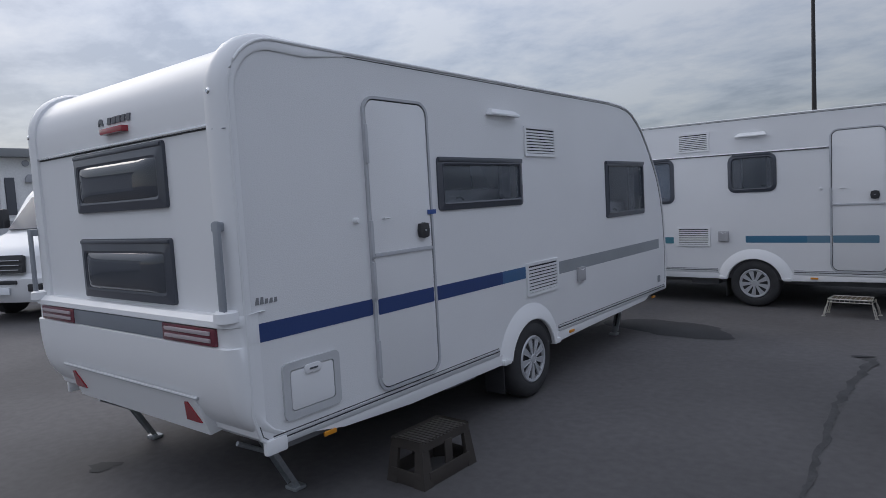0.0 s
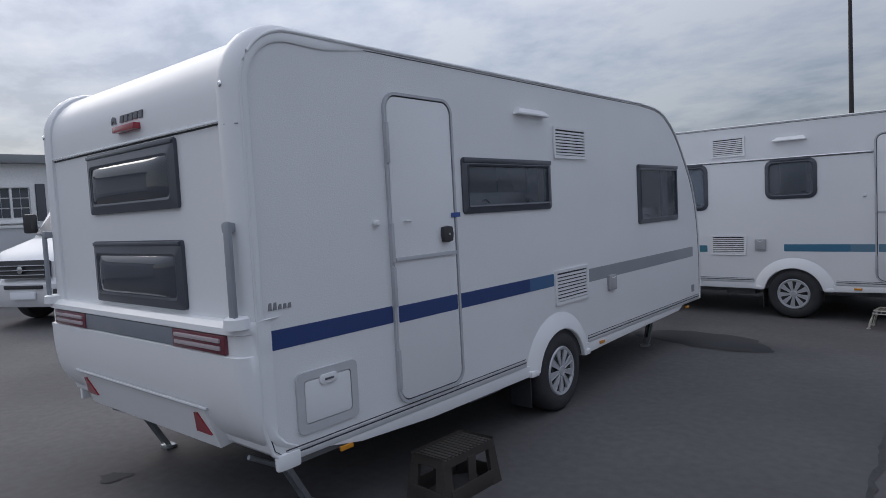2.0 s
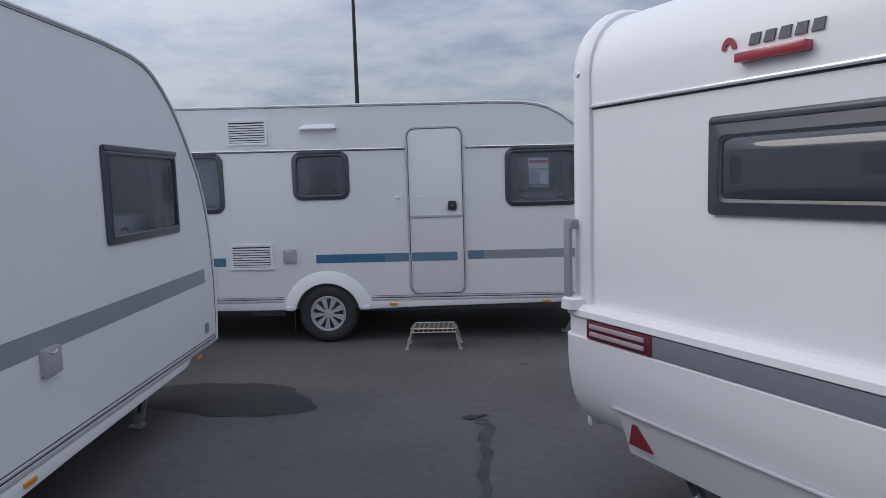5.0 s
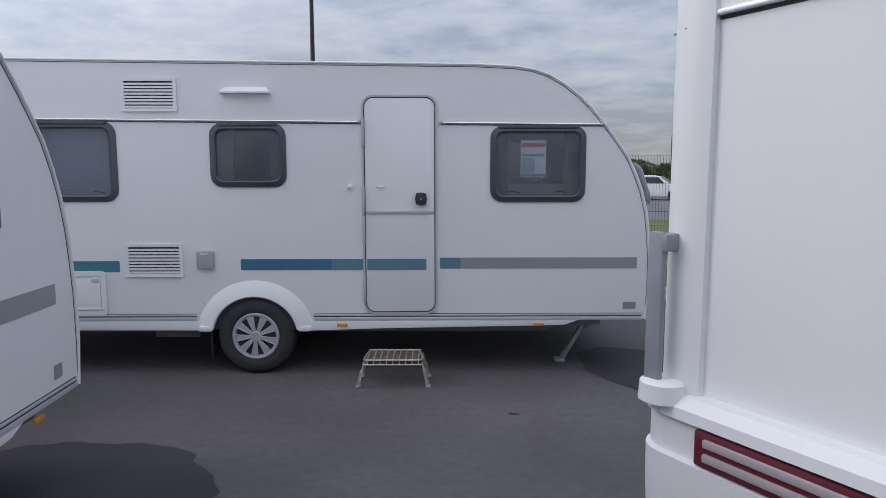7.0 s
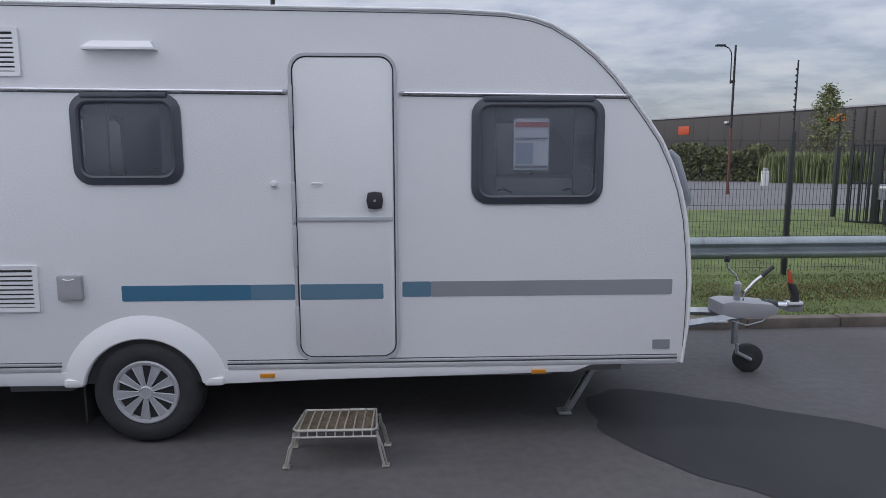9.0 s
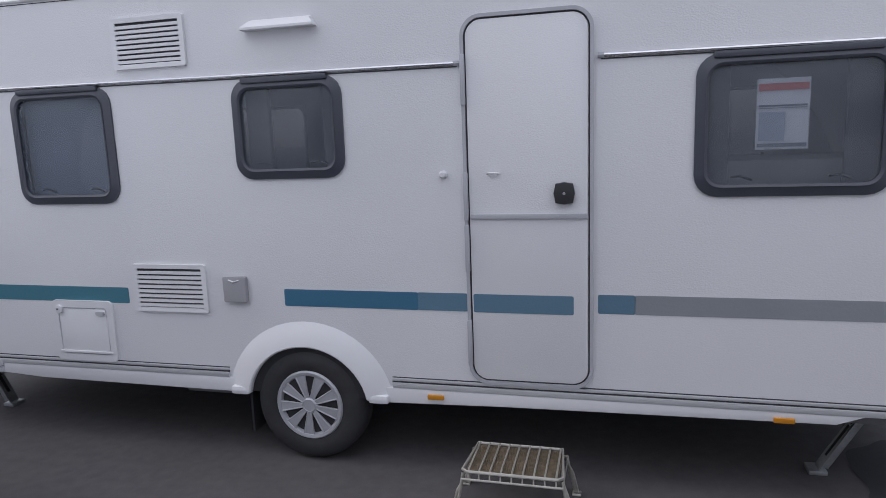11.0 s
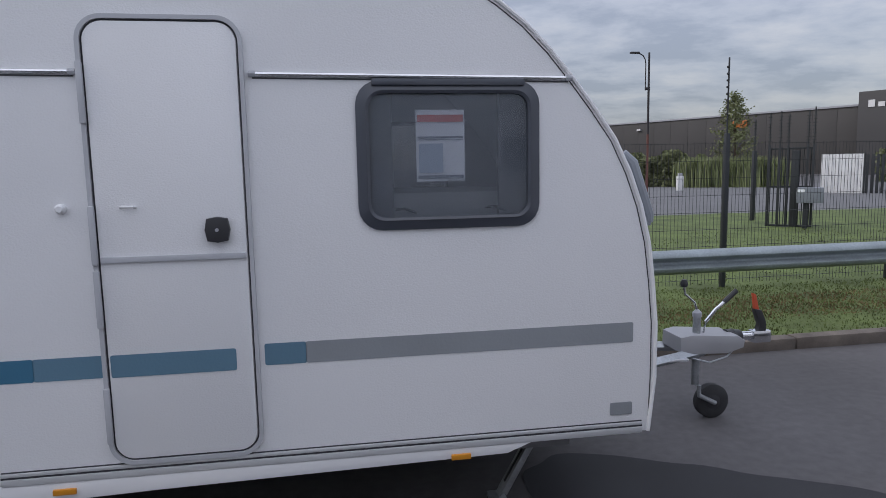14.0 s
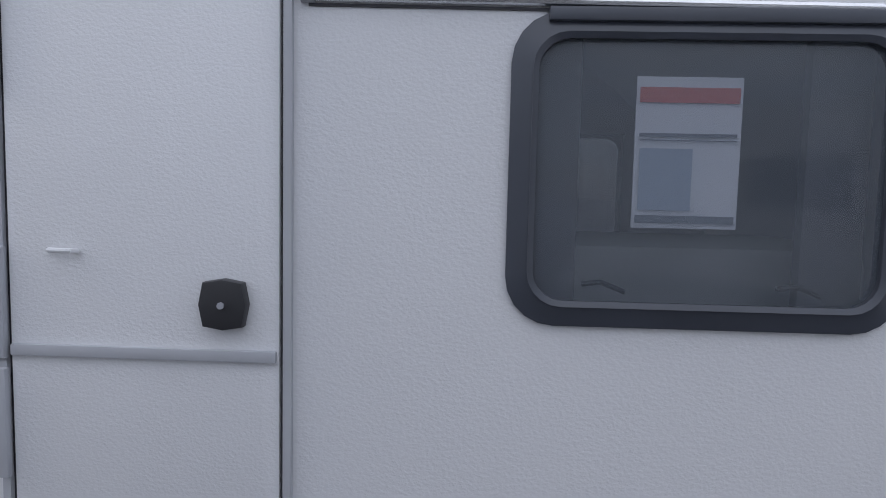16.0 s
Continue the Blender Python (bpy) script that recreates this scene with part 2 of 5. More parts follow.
def tube(pts, r, bm=None, seg=8, closed=False):
    b = bmesh.new()
    pts = [Vector(p) for p in pts]
    rings = []
    n = len(pts)
    for i, p in enumerate(pts):
        a, c = pts[i - 1] if (i > 0 or closed) else p, pts[(i + 1) % n] if (i < n - 1 or closed) else p
        d = (c - a).normalized()
        u = d.cross(Vector((0, 0, 1)) if abs(d.z) < 0.9 else Vector((1, 0, 0))).normalized()
        w = d.cross(u)
        rr = r[i] if isinstance(r, (list, tuple)) else r
        rings.append([b.verts.new(p + (u * math.cos(t) + w * math.sin(t)) * rr) for t in (2 * math.pi * k / seg for k in range(seg))])
    for i in range(n if closed else n - 1):
        p, q = rings[i], rings[(i + 1) % n]
        for k in range(seg):
            b.faces.new((p[k], p[(k + 1) % seg], q[(k + 1) % seg], q[k]))
    if not closed:
        b.faces.new(rings[0][::-1])
        b.faces.new(rings[-1])
    return merge(bm, b)


def lathe(profile, centre, bm=None, seg=40, axis="y"):
    """Turns (radius, offset) rows about an axis along y, or z, through the centre."""
    b = bmesh.new()
    rings = []
    for r, o in profile:
        row = []
        for k in range(seg):
            t = 2 * math.pi * k / seg
            c, s = r * math.cos(t), r * math.sin(t)
            row.append(b.verts.new(Vector(centre) + (Vector((c, o, s)) if axis == "y" else Vector((c, s, o)))))
        rings.append(row)
    for p, q in zip(rings, rings[1:]):
        for k in range(seg):
            b.faces.new((p[k], p[(k + 1) % seg], q[(k + 1) % seg], q[k]))
    b.faces.new(rings[0])
    b.faces.new(rings[-1][::-1])
    return merge(bm, b)

# ---- ground ----
M_ASPHALT = material("asphalt", (0.091, 0.086, 0.088), 0.8, vary=0.26, vary_scale=0.5, fine=0.12, fine_scale=14, bump=0.45, bump_scale=170)
M_GRASS = material("mown_grass", (0.088, 0.12, 0.031), 0.9, vary=0.35, vary_scale=1.5, fine=0.3, fine_scale=40, bump=1.0, bump_scale=90)
M_KERB = material("concrete_kerb", (0.12, 0.10, 0.085), 0.85, vary=0.35, vary_scale=4, fine=0.15, fine_scale=80, bump=0.4, bump_scale=90)
b = bmesh.new()
bmesh.ops.create_grid(b, x_segments=40, y_segments=40, size=900)
ground = tagged(part("ground", b, M_ASPHALT, smooth=0), "dark grey asphalt of the sales lot", "ground", kind="structure")

M_RAIL = material("silver_painted_rail", (0.62, 0.63, 0.65), 0.3, metal=0.35, vary=0.04, vary_scale=8)
M_SOCK = material("grey_socket_plastic", (0.36, 0.36, 0.375), 0.5, vary=0.04, vary_scale=6)
M_GRIP = material("blue_grey_grip", (0.27, 0.29, 0.32), 0.45, vary=0.05, vary_scale=8)
M_NAME = material("grey_name_script", (0.22, 0.225, 0.24), 0.4)
M_TAPE = material("blue_tape", (0.03, 0.08, 0.28), 0.5)
M_DOORTRIM = material("light_grey_door_trim", (0.45, 0.46, 0.49), 0.42, vary=0.04, vary_scale=6)
M_FARPANE = glass("far_tinted_acrylic", (0.02, 0.024, 0.032), 0.4)

# ---- caravans: x runs from the rear forwards, the door side is at -y, z is up from the ground ----
FRONT = [(-0.03, 0.48), (0.0, 0.74), (0.0, 1.0), (-0.02, 1.2), (-0.045, 1.38), (-0.09, 1.55), (-0.15, 1.70), (-0.23, 1.85), (-0.33, 1.98), (-0.44, 2.11),
         (-0.55, 2.23), (-0.67, 2.34), (-0.80, 2.43), (-0.95, 2.51), (-1.08, 2.55), (-1.25, 2.575), (-1.6, 2.59)]


def body_outline(L, roof_rear, roof_front, floor, rx, nose=1.0):
    """The side's outline: up the front, over the roof, down the rear."""
    k = (roof_front - floor) / (2.59 - 0.48)
    pts = [(L + x * nose, floor + (z - 0.48) * k) for x, z in FRONT]
    r = 0.30
    for i in range(9):
        a = radians(90 + 90 * i / 8)
        pts.append((rx + 0.02 + r + r * math.cos(a), roof_rear - r + r * math.sin(a)))
    pts += [(rx + 0.02, 1.2), (rx + 0.02, floor + 0.2), (rx + 0.06, floor + 0.06), (rx + 0.14, floor)]
    return pts


def caravan(m, spec):
    L, W, floor = spec["L"], spec["W"], spec["floor"]
    S = -W / 2
    top = empty("caravan", m, spec["label"], "caravan", "white touring caravans on the lot")
    outline = body_outline(L, spec["roof_rear"], spec["roof_front"], floor, spec["rear_x"], spec.get("nose", 1.0))

    # door side wall with window openings
    b = bmesh.new()
    loops = [outline] + [rrect(x0 + 0.03, x1 - 0.03, z0 + 0.03, z1 - 0.03, 0.07) for x0, x1, z0, z1, *_ in spec["windows"]]
    edges = []
    for lp in loops:
        vs = [b.verts.new((x, S, z)) for x, z in lp]
        edges += [b.edges.new((vs[i], vs[(i + 1) % len(vs)])) for i in range(len(vs))]
    bmesh.ops.triangle_fill(b, edges=edges, use_beauty=True)
    part("door_side_wall", b, M_PANEL, top, smooth=0)
    # roof, front and rear skin with the far wall
    b = bmesh.new()
    n = len(outline)
    lo = [b.verts.new((x, S, z)) for x, z in outline]
    hi = [b.verts.new((x, -S, z)) for x, z in outline]
    for i in range(n):
        b.faces.new((lo[i], hi[i], hi[(i + 1) % n], lo[(i + 1) % n]))
    part("body_shell", b, M_SMOOTH, top)
    b = bmesh.new()
    edges = []
    for lp in loops:
        vs = [b.verts.new((x, -S, z)) for x, z in lp]
        edges += [b.edges.new((vs[i], vs[(i + 1) % len(vs)])) for i in range(len(vs))]
    bmesh.ops.triangle_fill(b, edges=edges, use_beauty=True)
    part("far_side_wall", b, M_PANEL, top, smooth=0)
    for x0, x1, z0, z1, style in spec["windows"]:
        part("far_pane", box(x0, x1, -S - 0.005, -S + 0.02, z0, z1, 0.006), M_FARPANE, top).visible_shadow = False
    b = box(0.3, L - 0.4, S + 0.05, -S - 0.05, floor - 0.06, floor - 0.004)
    part("floor_pan", b, M_UNDER, top)
    # edge rail that runs round the door side
    ring_in = []
    for k, (x, z) in enumerate(outline):
        p, q = outline[k - 1], outline[(k + 1) % n]
        d = Vector((q[0] - p[0], q[1] - p[1])).normalized()
        ring_in.append((x - d.y * 0.020, z + d.x * 0.020))
    part("edge_rail", tube([(x, S - 0.004, z) for x, z in outline], 0.010, seg=8), M_PLASTIC, top, "white edge trim round the side wall")
    part("edge_seal", tube([(x, S - 0.001, z) for x, z in ring_in], 0.0025, seg=6), M_SEAL, top)

    # windows
    for x0, x1, z0, z1, style in spec["windows"]:
        win = empty("window", Matrix.Identity(4), "", "")
        win.parent = top
        r = 0.10 if style == "hung" else 0.03
        fw = 0.042 if style == "hung" else 0.045
        o, i1 = rrect(x0, x1, z0, z1, r), rrect(x0 + fw, x1 - fw, z0 + fw, z1 - fw, max(r - 0.03, 0.015))
        part("frame", ring(o, i1, S - 0.012, S + 0.03, lip=-0.012), M_FRAME, win)
        i2 = rrect(x0 + fw + 0.012, x1 - fw - 0.012, z0 + fw + 0.012, z1 - fw - 0.012, max(r - 0.038, 0.012))
        part("raised_rim", ring(i1, i2, S - 0.028, S - 0.010, lip=0.006), M_FRAME, win)
        b = bmesh.new()
        # bulged pane
        nx, nz = 10, 8
        vs = [[b.verts.new((x0 + fw + (x1 - x0 - 2 * fw) * i / nx, S - 0.008 - 0.018 * (1 - (2 * i / nx - 1) ** 4) * (1 - (2 * j / nz - 1) ** 4), z0 + fw + (z1 - z0 - 2 * fw) * j / nz)) for j in range(nz + 1)] for i in range(nx + 1)]
        for i in range(nx):
            for j in range(nz):
                b.faces.new((vs[i][j], vs[i + 1][j], vs[i + 1][j + 1], vs[i][j + 1]))
        part("pane", b, M_PANE, win, smooth=80).visible_shadow = False
        if style == "hung":
            part("hinge_strip", box(x0 + 0.07, x1 - 0.07, S - 0.03, S - 0.008, z1 - 0.022, z1 + 0.006, 0.006), M_FRAME, win)
        else:
            part("hinge_strip", box(x0 + 0.01, x1 - 0.01, S - 0.028, S - 0.004, z1 - 0.035, z1, 0.006), M_FRAME, win)
        for k, cx in enumerate((x0 + 0.25 * (x1 - x0), x0 + 0.75 * (x1 - x0))):
            part("catch", tube([(cx - 0.04, S + 0.015, z0 + 0.085), (cx, S + 0.012, z0 + 0.09), (cx + 0.05, S + 0.02, z0 + 0.07)], 0.006, seg=6), M_DARK, win)
        part("curtain", box(x0 + 0.02, x0 + 0.16, S + 0.09, S + 0.13, z0 - 0.02, z1 - 0.02, 0.015), M_CURTAIN, win)
        part("curtain", box(x1 - 0.16, x1 - 0.02, S + 0.09, S + 0.13, z0 - 0.02, z1 - 0.02, 0.015), M_CURTAIN, win)
    # added sheet behind the pane imitates the sky mirrored in it
    for k in spec.get("sky_sheets", ()):
        x0, x1, z0, z1, style = spec["windows"][k]
        part("sky_sheet", box(x0 + 0.03, x1 - 0.03, S + 0.055, S + 0.06, z0 + 0.03, z1 - 0.03), M_SKYSHEET, top, "pale blue-grey sheet behind the pane, standing in for reflected sky")
    if spec.get("paper"):
        x0, x1, z0, z1 = spec["paper"]
        pr = empty("price_sheet", Matrix.Identity(4), "", "")
        pr.parent = top
        part("sheet", box(x0, x1, S + 0.012, S + 0.0135, z0, z1), M_PAPER, pr)
        w, h = x1 - x0, z1 - z0
        for nm, a0, a1, c0, c1, mat in (("red_heading", 0.03, 0.97, 0.83, 0.93, M_REDINK), ("rule", 0.04, 0.96, 0.605, 0.63, M_GREYINK), ("rule", 0.04, 0.96, 0.58, 0.588, M_GREYINK), ("print_block", 0.05, 0.55, 0.12, 0.53, M_PALEINK), ("foot_bar", 0.03, 0.97, 0.035, 0.085, M_GREYINK)):
            part(nm, box(x0 + w * a0, x0 + w * a1, S + 0.0085, S + 0.0095, z0 + h * c0, z0 + h * c1), mat, pr)
    # what shows dimly inside
    part("cabin_floor", box(0.3, L - 0.3, S + 0.05, -S - 0.05, floor, floor + 0.01), M_INTERIOR, top)
    part("cupboard", box(L * 0.56, L * 0.66, 0.2, -S - 0.06, floor + 0.02, 2.2), M_INTERIOR, top)
    for x0, x1, z0, z1, style in spec["windows"]:
        if x1 - x0 > 0.75:
            part("seat_cushion", box(x0 - 0.05, x1 + 0.1, S + 0.25, S + 0.75, z0 - 0.5, z0 + 0.16, 0.06), M_CUSHION, top)

    # entrance door
    x0, x1, z0, z1 = spec["door"]
    door = empty("door", Matrix.Identity(4), "", "")
    door.parent = top
    o, i1, i2, i3 = rrect(x0, x1, z0, z1, 0.10, 8), rrect(x0 + 0.017, x1 - 0.017, z0 + 0.017, z1 - 0.017, 0.085, 8), rrect(x0 + 0.0235, x1 - 0.0235, z0 + 0.0235, z1 - 0.0235, 0.079, 8), rrect(x0 + 0.0255, x1 - 0.0255, z0 + 0.0255, z1 - 0.0255, 0.077, 8)
    part("door_frame", ring(o, i1, S - 0.018, S + 0.005), M_DOORTRIM, door, "grey plastic door surround")
    part("door_seal", ring(i1, i2, S - 0.006, S + 0.005), M_SEAL, door)
    part("door_leaf", prism(i3, S - 0.014, S + 0.004, bevel=0.004), M_PANEL, door)
    zk = spec["split"]
    part("split_bar", box(x0 + 0.03, x1 - 0.03, S - 0.026, S - 0.012, zk - 0.013, zk + 0.013, 0.005), M_DOORTRIM, door)
    for hz in (z0 + 0.22, zk - 0.16, zk + 0.1, z1 - 0.3):
        part("hinge", box(x0 - 0.002, x0 + 0.022, S - 0.032, S - 0.012, hz - 0.12, hz + 0.12, 0.007), M_DOORTRIM, door)
    kx, kz = spec["knob"]
    part("handle_plate", prism([(kx + u, kz + v) for u, v in ((0.05, 0.0), (0.041, 0.046), (0.0, 0.053), (-0.041, 0.046), (-0.05, 0.0), (-0.041, -0.046), (0.0, -0.053), (0.041, -0.046))], S - 0.045, S - 0.013, bevel=0.006), M_DARK, door, "black plastic door handle")
    part("lock", lathe([(0.007, -0.006), (0.007, 0.0), (0.004, 0.003)], (kx, S - 0.047, kz), seg=16), M_TRIM, door)
    cx = x0 + 0.148
    part("retainer_hook", tube([(cx - 0.028, S - 0.016, kz + 0.1), (cx - 0.024, S - 0.032, kz + 0.103), (cx + 0.024, S - 0.032, kz + 0.102), (cx + 0.028, S - 0.016, kz + 0.1)], 0.0055), M_PLASTIC, door)
    part("door_stop", lathe([(0.02, 0.0), (0.02, -0.02), (0.012, -0.03)], (x0 - 0.105, S, kz + 0.1), seg=16), M_PLASTIC, top)

    if spec.get("tape"):
        part("blue_tape", box(spec["door"][1] - 0.06, spec["door"][1] + 0.03, S - 0.022, S - 0.0185, kz + 0.105, kz + 0.135), M_TAPE, top, "strip of blue tape")
    # louvred fridge vents, each slat a piece
    for x0, x1, z0, z1 in spec["vents"]:
        v = empty("vent", Matrix.Identity(4), "", "")
        v.parent = top
        part("vent_frame", ring(rrect(x0, x1, z0, z1, 0.012, 2), rrect(x0 + 0.03, x1 - 0.03, z0 + 0.025, z1 - 0.025, 0.005, 2), S - 0.016, S + 0.002, lip=0.002), M_PLASTIC, v)
        part("vent_backing", box(x0 + 0.02, x1 - 0.02, S - 0.003, S + 0.001, z0 + 0.02, z1 - 0.02), M_SLOT, v)
        nsl = 8
        zz0, zz1 = z0 + 0.03, z1 - 0.03
        mesh = None
        for k in range(nsl):
            zc = zz0 + (zz1 - zz0) * (k + 0.5) / nsl
            h = (zz1 - zz0) / nsl
            if mesh is None:
                sl = part("slat", prism([(-0.5, -0.5 * h), (0.5, -0.5 * h), (0.5, 0.12 * h), (-0.5, 0.12 * h)], -0.006, 0.006), M_PLASTIC, v)
                mesh = sl.data
            else:
                sl = new("slat", mesh)
                sl.parent = v
            sl.matrix_basis = Matrix.Translation(((x0 + x1) / 2, S - 0.009, zc)) @ Matrix.Diagonal((x1 - x0 - 0.06, 1, 1, 1))
    # awning lamp
    x0, x1, z = spec["awning_lamp"]
    b = bmesh.new()
    sec = [(0, 0.055), (-0.03, 0.045), (-0.06, 0.012), (-0.06, 0.0), (0, 0.0)]
    lo, hi = [b.verts.new((x0 + 0.04 * (p[1] > 0.02), S + p[0], z + p[1])) for p in sec], [b.verts.new((x1 - 0.03 * (p[1] > 0.02), S + p[0], z + p[1])) for p in sec]
    b.faces.new(lo)
    b.faces.new(hi[::-1])
    for k in range(5):
        b.faces.new((lo[k], hi[k], hi[(k + 1) % 5], lo[(k + 1) % 5]))
    part("awning_lamp", b, M_PLASTIC, top, "white wedge-shaped awning lamp")
    # service hatch
    x0, x1, z0, z1 = spec["hatch"]
    hatch = empty("service_hatch", Matrix.Identity(4), "", "")
    hatch.parent = top
    part("hatch_frame", ring(rrect(x0, x1, z0, z1, 0.035), rrect(x0 + 0.045, x1 - 0.045, z0 + 0.045, z1 - 0.045, 0.02), S - 0.016, S + 0.001), M_PLASTIC if spec["hatch_white"] else M_TRIM2, hatch)
    part("hatch_door", prism(rrect(x0 + 0.05, x1 - 0.05, z0 + 0.05, z1 - 0.05, 0.02), S - 0.014, S + 0.001, bevel=0.003), M_PLASTIC, hatch)
    hx = (x0 + x1) / 2
    part("hatch_lock", prism(rrect(hx - 0.06, hx + 0.06, z1 - 0.085, z1 - 0.035, 0.02), S - 0.026, S - 0.01, bevel=0.004) if not spec["hatch_white"] else prism(rrect(x0 + 0.035, x0 + 0.085, z1 - 0.08, z1 - 0.03, 0.018), S - 0.028, S - 0.01, bevel=0.004), M_PLASTIC, hatch)
    part("hatch_key", box(hx - 0.03, hx + 0.03, S - 0.03, S - 0.024, z1 - 0.066, z1 - 0.056, 0.002) if not spec["hatch_white"] else box(x0 + 0.05, x0 + 0.062, S - 0.032, S - 0.027, z1 - 0.06, z1 - 0.05), M_TEXT, hatch)
    if spec["hatch_white"]:
        part("hatch_ledge", box(x0 + 0.03, x1 - 0.03, S - 0.022, S - 0.012, z0 + 0.05, z0 + 0.065, 0.003), M_PLASTIC, hatch)
        part("hatch_groove", box(x0 + 0.09, x1 - 0.12, S - 0.0165, S - 0.014, z1 - 0.05, z1 - 0.044), M_TRIM, hatch)
        part("hatch_catch", prism(rrect(x1 - 0.12, x1 - 0.06, z1 - 0.09, z1 - 0.065, 0.01, 3), S - 0.022, S - 0.012), M_TRIM2, hatch)
    # mains socket
    x0, x1, z0, z1 = spec["socket"]
    sock = empty("socket_box", Matrix.Identity(4), "", "")
    sock.parent = top
    part("socket_cover", prism(rrect(x0, x1, z0, z1, 0.012), S - 0.03, S + 0.001, bevel=0.008), M_SOCK, sock)
    part("thumb_lip", tube([(x0 + 0.04, S - 0.032, z1 - 0.02), ((x0 + x1) / 2, S - 0.036, z1 - 0.03), (x1 - 0.04, S - 0.032, z1 - 0.02)], 0.004, seg=6), M_PLASTIC, sock)
    # colour bands, a little proud of the wall, door stripe on the leaf
    for x0, x1, z0, z1, mat, on_door in spec["stripes"]:
        d = 0.0165 if on_door else 0.0022
        part("stripe", prism(rrect(x0, x1, z0, z1, 0.008, 2), S - d, S - d + 0.0015), mat, top, smooth=0)
    # body rails and skirt
    hx, hz, R = spec["hub"], spec["hz"], 0.478
    f = floor
    for xa, xb in ((0.2, hx - R - 0.02), (hx + R + 0.02, L - 0.06)):
        part("body_rail", box(xa, xb, S - 0.014, S + 0.01, f - 0.005, f + 0.026, 0.006), M_RAIL, top)
        part("rail_groove", box(xa, xb, S - 0.009, S + 0.008, f + 0.026, f + 0.034), M_SEAL, top)
        part("rail_groove", box(xa, xb, S - 0.004, S + 0.008, f + 0.05, f + 0.055), M_SEAL, top)
        part("upper_rail", box(xa, xb, S - 0.012, S + 0.008, f + 0.034, f + 0.05, 0.005), M_RAIL, top)
    xe = L - 0.60
    part("side_skirt", prism([(0.46, f - 0.004), (hx - R + 0.1, f - 0.004), (hx - R + 0.1, f - 0.09), (1.3, f - 0.085), (0.7, f - 0.05)], S - 0.012, S + 0.03, bevel=0.008), M_SMOOTH, top)
    part("side_skirt", prism([(hx + R - 0.08, f - 0.004), (xe, f - 0.004), (xe - 0.12, f - 0.05), (hx + R + 0.6, f - 0.075), (hx + R - 0.08, f - 0.095)], S - 0.012, S + 0.03, bevel=0.008), M_SMOOTH, top)
    for mx in spec["marks"]:
        part("side_marker", box(mx - 0.045, mx + 0.045, S - 0.024, S - 0.008, f - 0.055, f - 0.03, 0.004), M_ORANGE, top, "orange side marker reflector")
    # moulded wheel arch
    b = bmesh.new()
    rows = []
    za = f - 0.075
    for k in range(25):
        u = 2 * k / 24 - 1      # from one foot over the crown to the other
        row = []
        for rx, rz, y in ((0.51, 0.488, -0.003), (0.492, 0.468, 0.006), (0.46, 0.438, 0.020), (0.415, 0.394, 0.035), (0.368, 0.35, 0.044), (0.36, 0.342, 0.038), (0.359, 0.341, 0.012)):
            lim = math.acos(min(1.0, max(-1.0, (za - hz) / rz)))      # angle from the crown at the foot
            a = u * lim
            row.append(b.verts.new((hx + rx * math.sin(a), S - y, hz + rz * math.cos(a))))
        rows.append(row)
    for p, q in zip(rows, rows[1:]):
        for j in range(6):
            b.faces.new((p[j], q[j], q[j + 1], p[j + 1]))
    part("wheel_arch", b, M_SMOOTH, top)
    for sx in (-1, 1):
        xa, xb = sorted((hx + sx * 0.362, hx + sx * (R + 0.0)))
        part("arch_foot", box(xa, xb, S - 0.042, S + 0.03, f - 0.095, f - 0.045, 0.018), M_SMOOTH, top)
    # wheels on both sides
    for side in (1, -1):
        wh = empty("wheel", Matrix.Translation((hx, side * (S + 0.075), hz)) @ (Matrix.Identity(4) if side > 0 else Matrix.Rotation(math.pi, 4, "Z")), "", "")
        wh.parent = top
        part("tyre", lathe([(0.19, -0.075), (0.206, -0.092), (0.24, -0.10), (0.29, -0.096), (0.316, -0.078), (hz - 0.003, -0.045), (hz, -0.015), (hz, 0.04), (0.316, 0.085), (0.19, 0.09)], (0, 0, 0), seg=56), M_TYRE, wh)
        part("wheel_cover", lathe([(0.201, -0.072), (0.201, -0.09), (0.193, -0.1), (0.176, -0.096), (0.168, -0.084), (0.168, -0.062), (0.201, -0.06)], (0, 0, 0), seg=56), M_RIM, wh, "silver plastic wheel trim")
        part("hub_cap", lathe([(0.046, -0.066), (0.045, -0.092), (0.036, -0.1), (0.034, -0.096), (0.01, -0.097)], (0, 0, 0), seg=28), M_RIM, wh)
        part("brake_drum", lathe([(0.171, -0.02), (0.15, -0.03), (0.12, -0.045), (0.1, -0.038), (0.05, -0.05), (0.01, -0.05)], (0, 0, 0), seg=40), M_DRUM, wh, "dark steel wheel behind the trim")
        spoke_mesh = None
        for k in range(9):
            if spoke_mesh is None:
                b = prism([(0.036, -0.009), (0.174, -0.03), (0.174, 0.03), (0.036, 0.009)], -0.093, -0.078, bevel=0.003)
                for e in (-1, 1):
                    tube([(0.042, -0.092, e * 0.010), (0.172, -0.094, e * 0.0285)], 0.0042, bm=b, seg=6)
                o = part("spoke", b, M_RIM, wh)
                spoke_mesh = o.data
            else:
                o = new("spoke", spoke_mesh)
                o.parent = wh
            o.matrix_basis = Matrix.Rotation(2 * math.pi * (k + 0.37) / 9, 4, "Y")
    part("axle", tube([(hx, S + 0.2, hz), (hx, -S - 0.2, hz)], 0.045), M_UNDER, top)
    part("wheel_well", prism([(hx + 0.36 * math.cos(radians(a)), max(f - 0.08, hz + 0.342 * math.sin(radians(a)))) for a in range(0, 181, 10)], S - 0.009, S + 0.26), M_DARK, top)
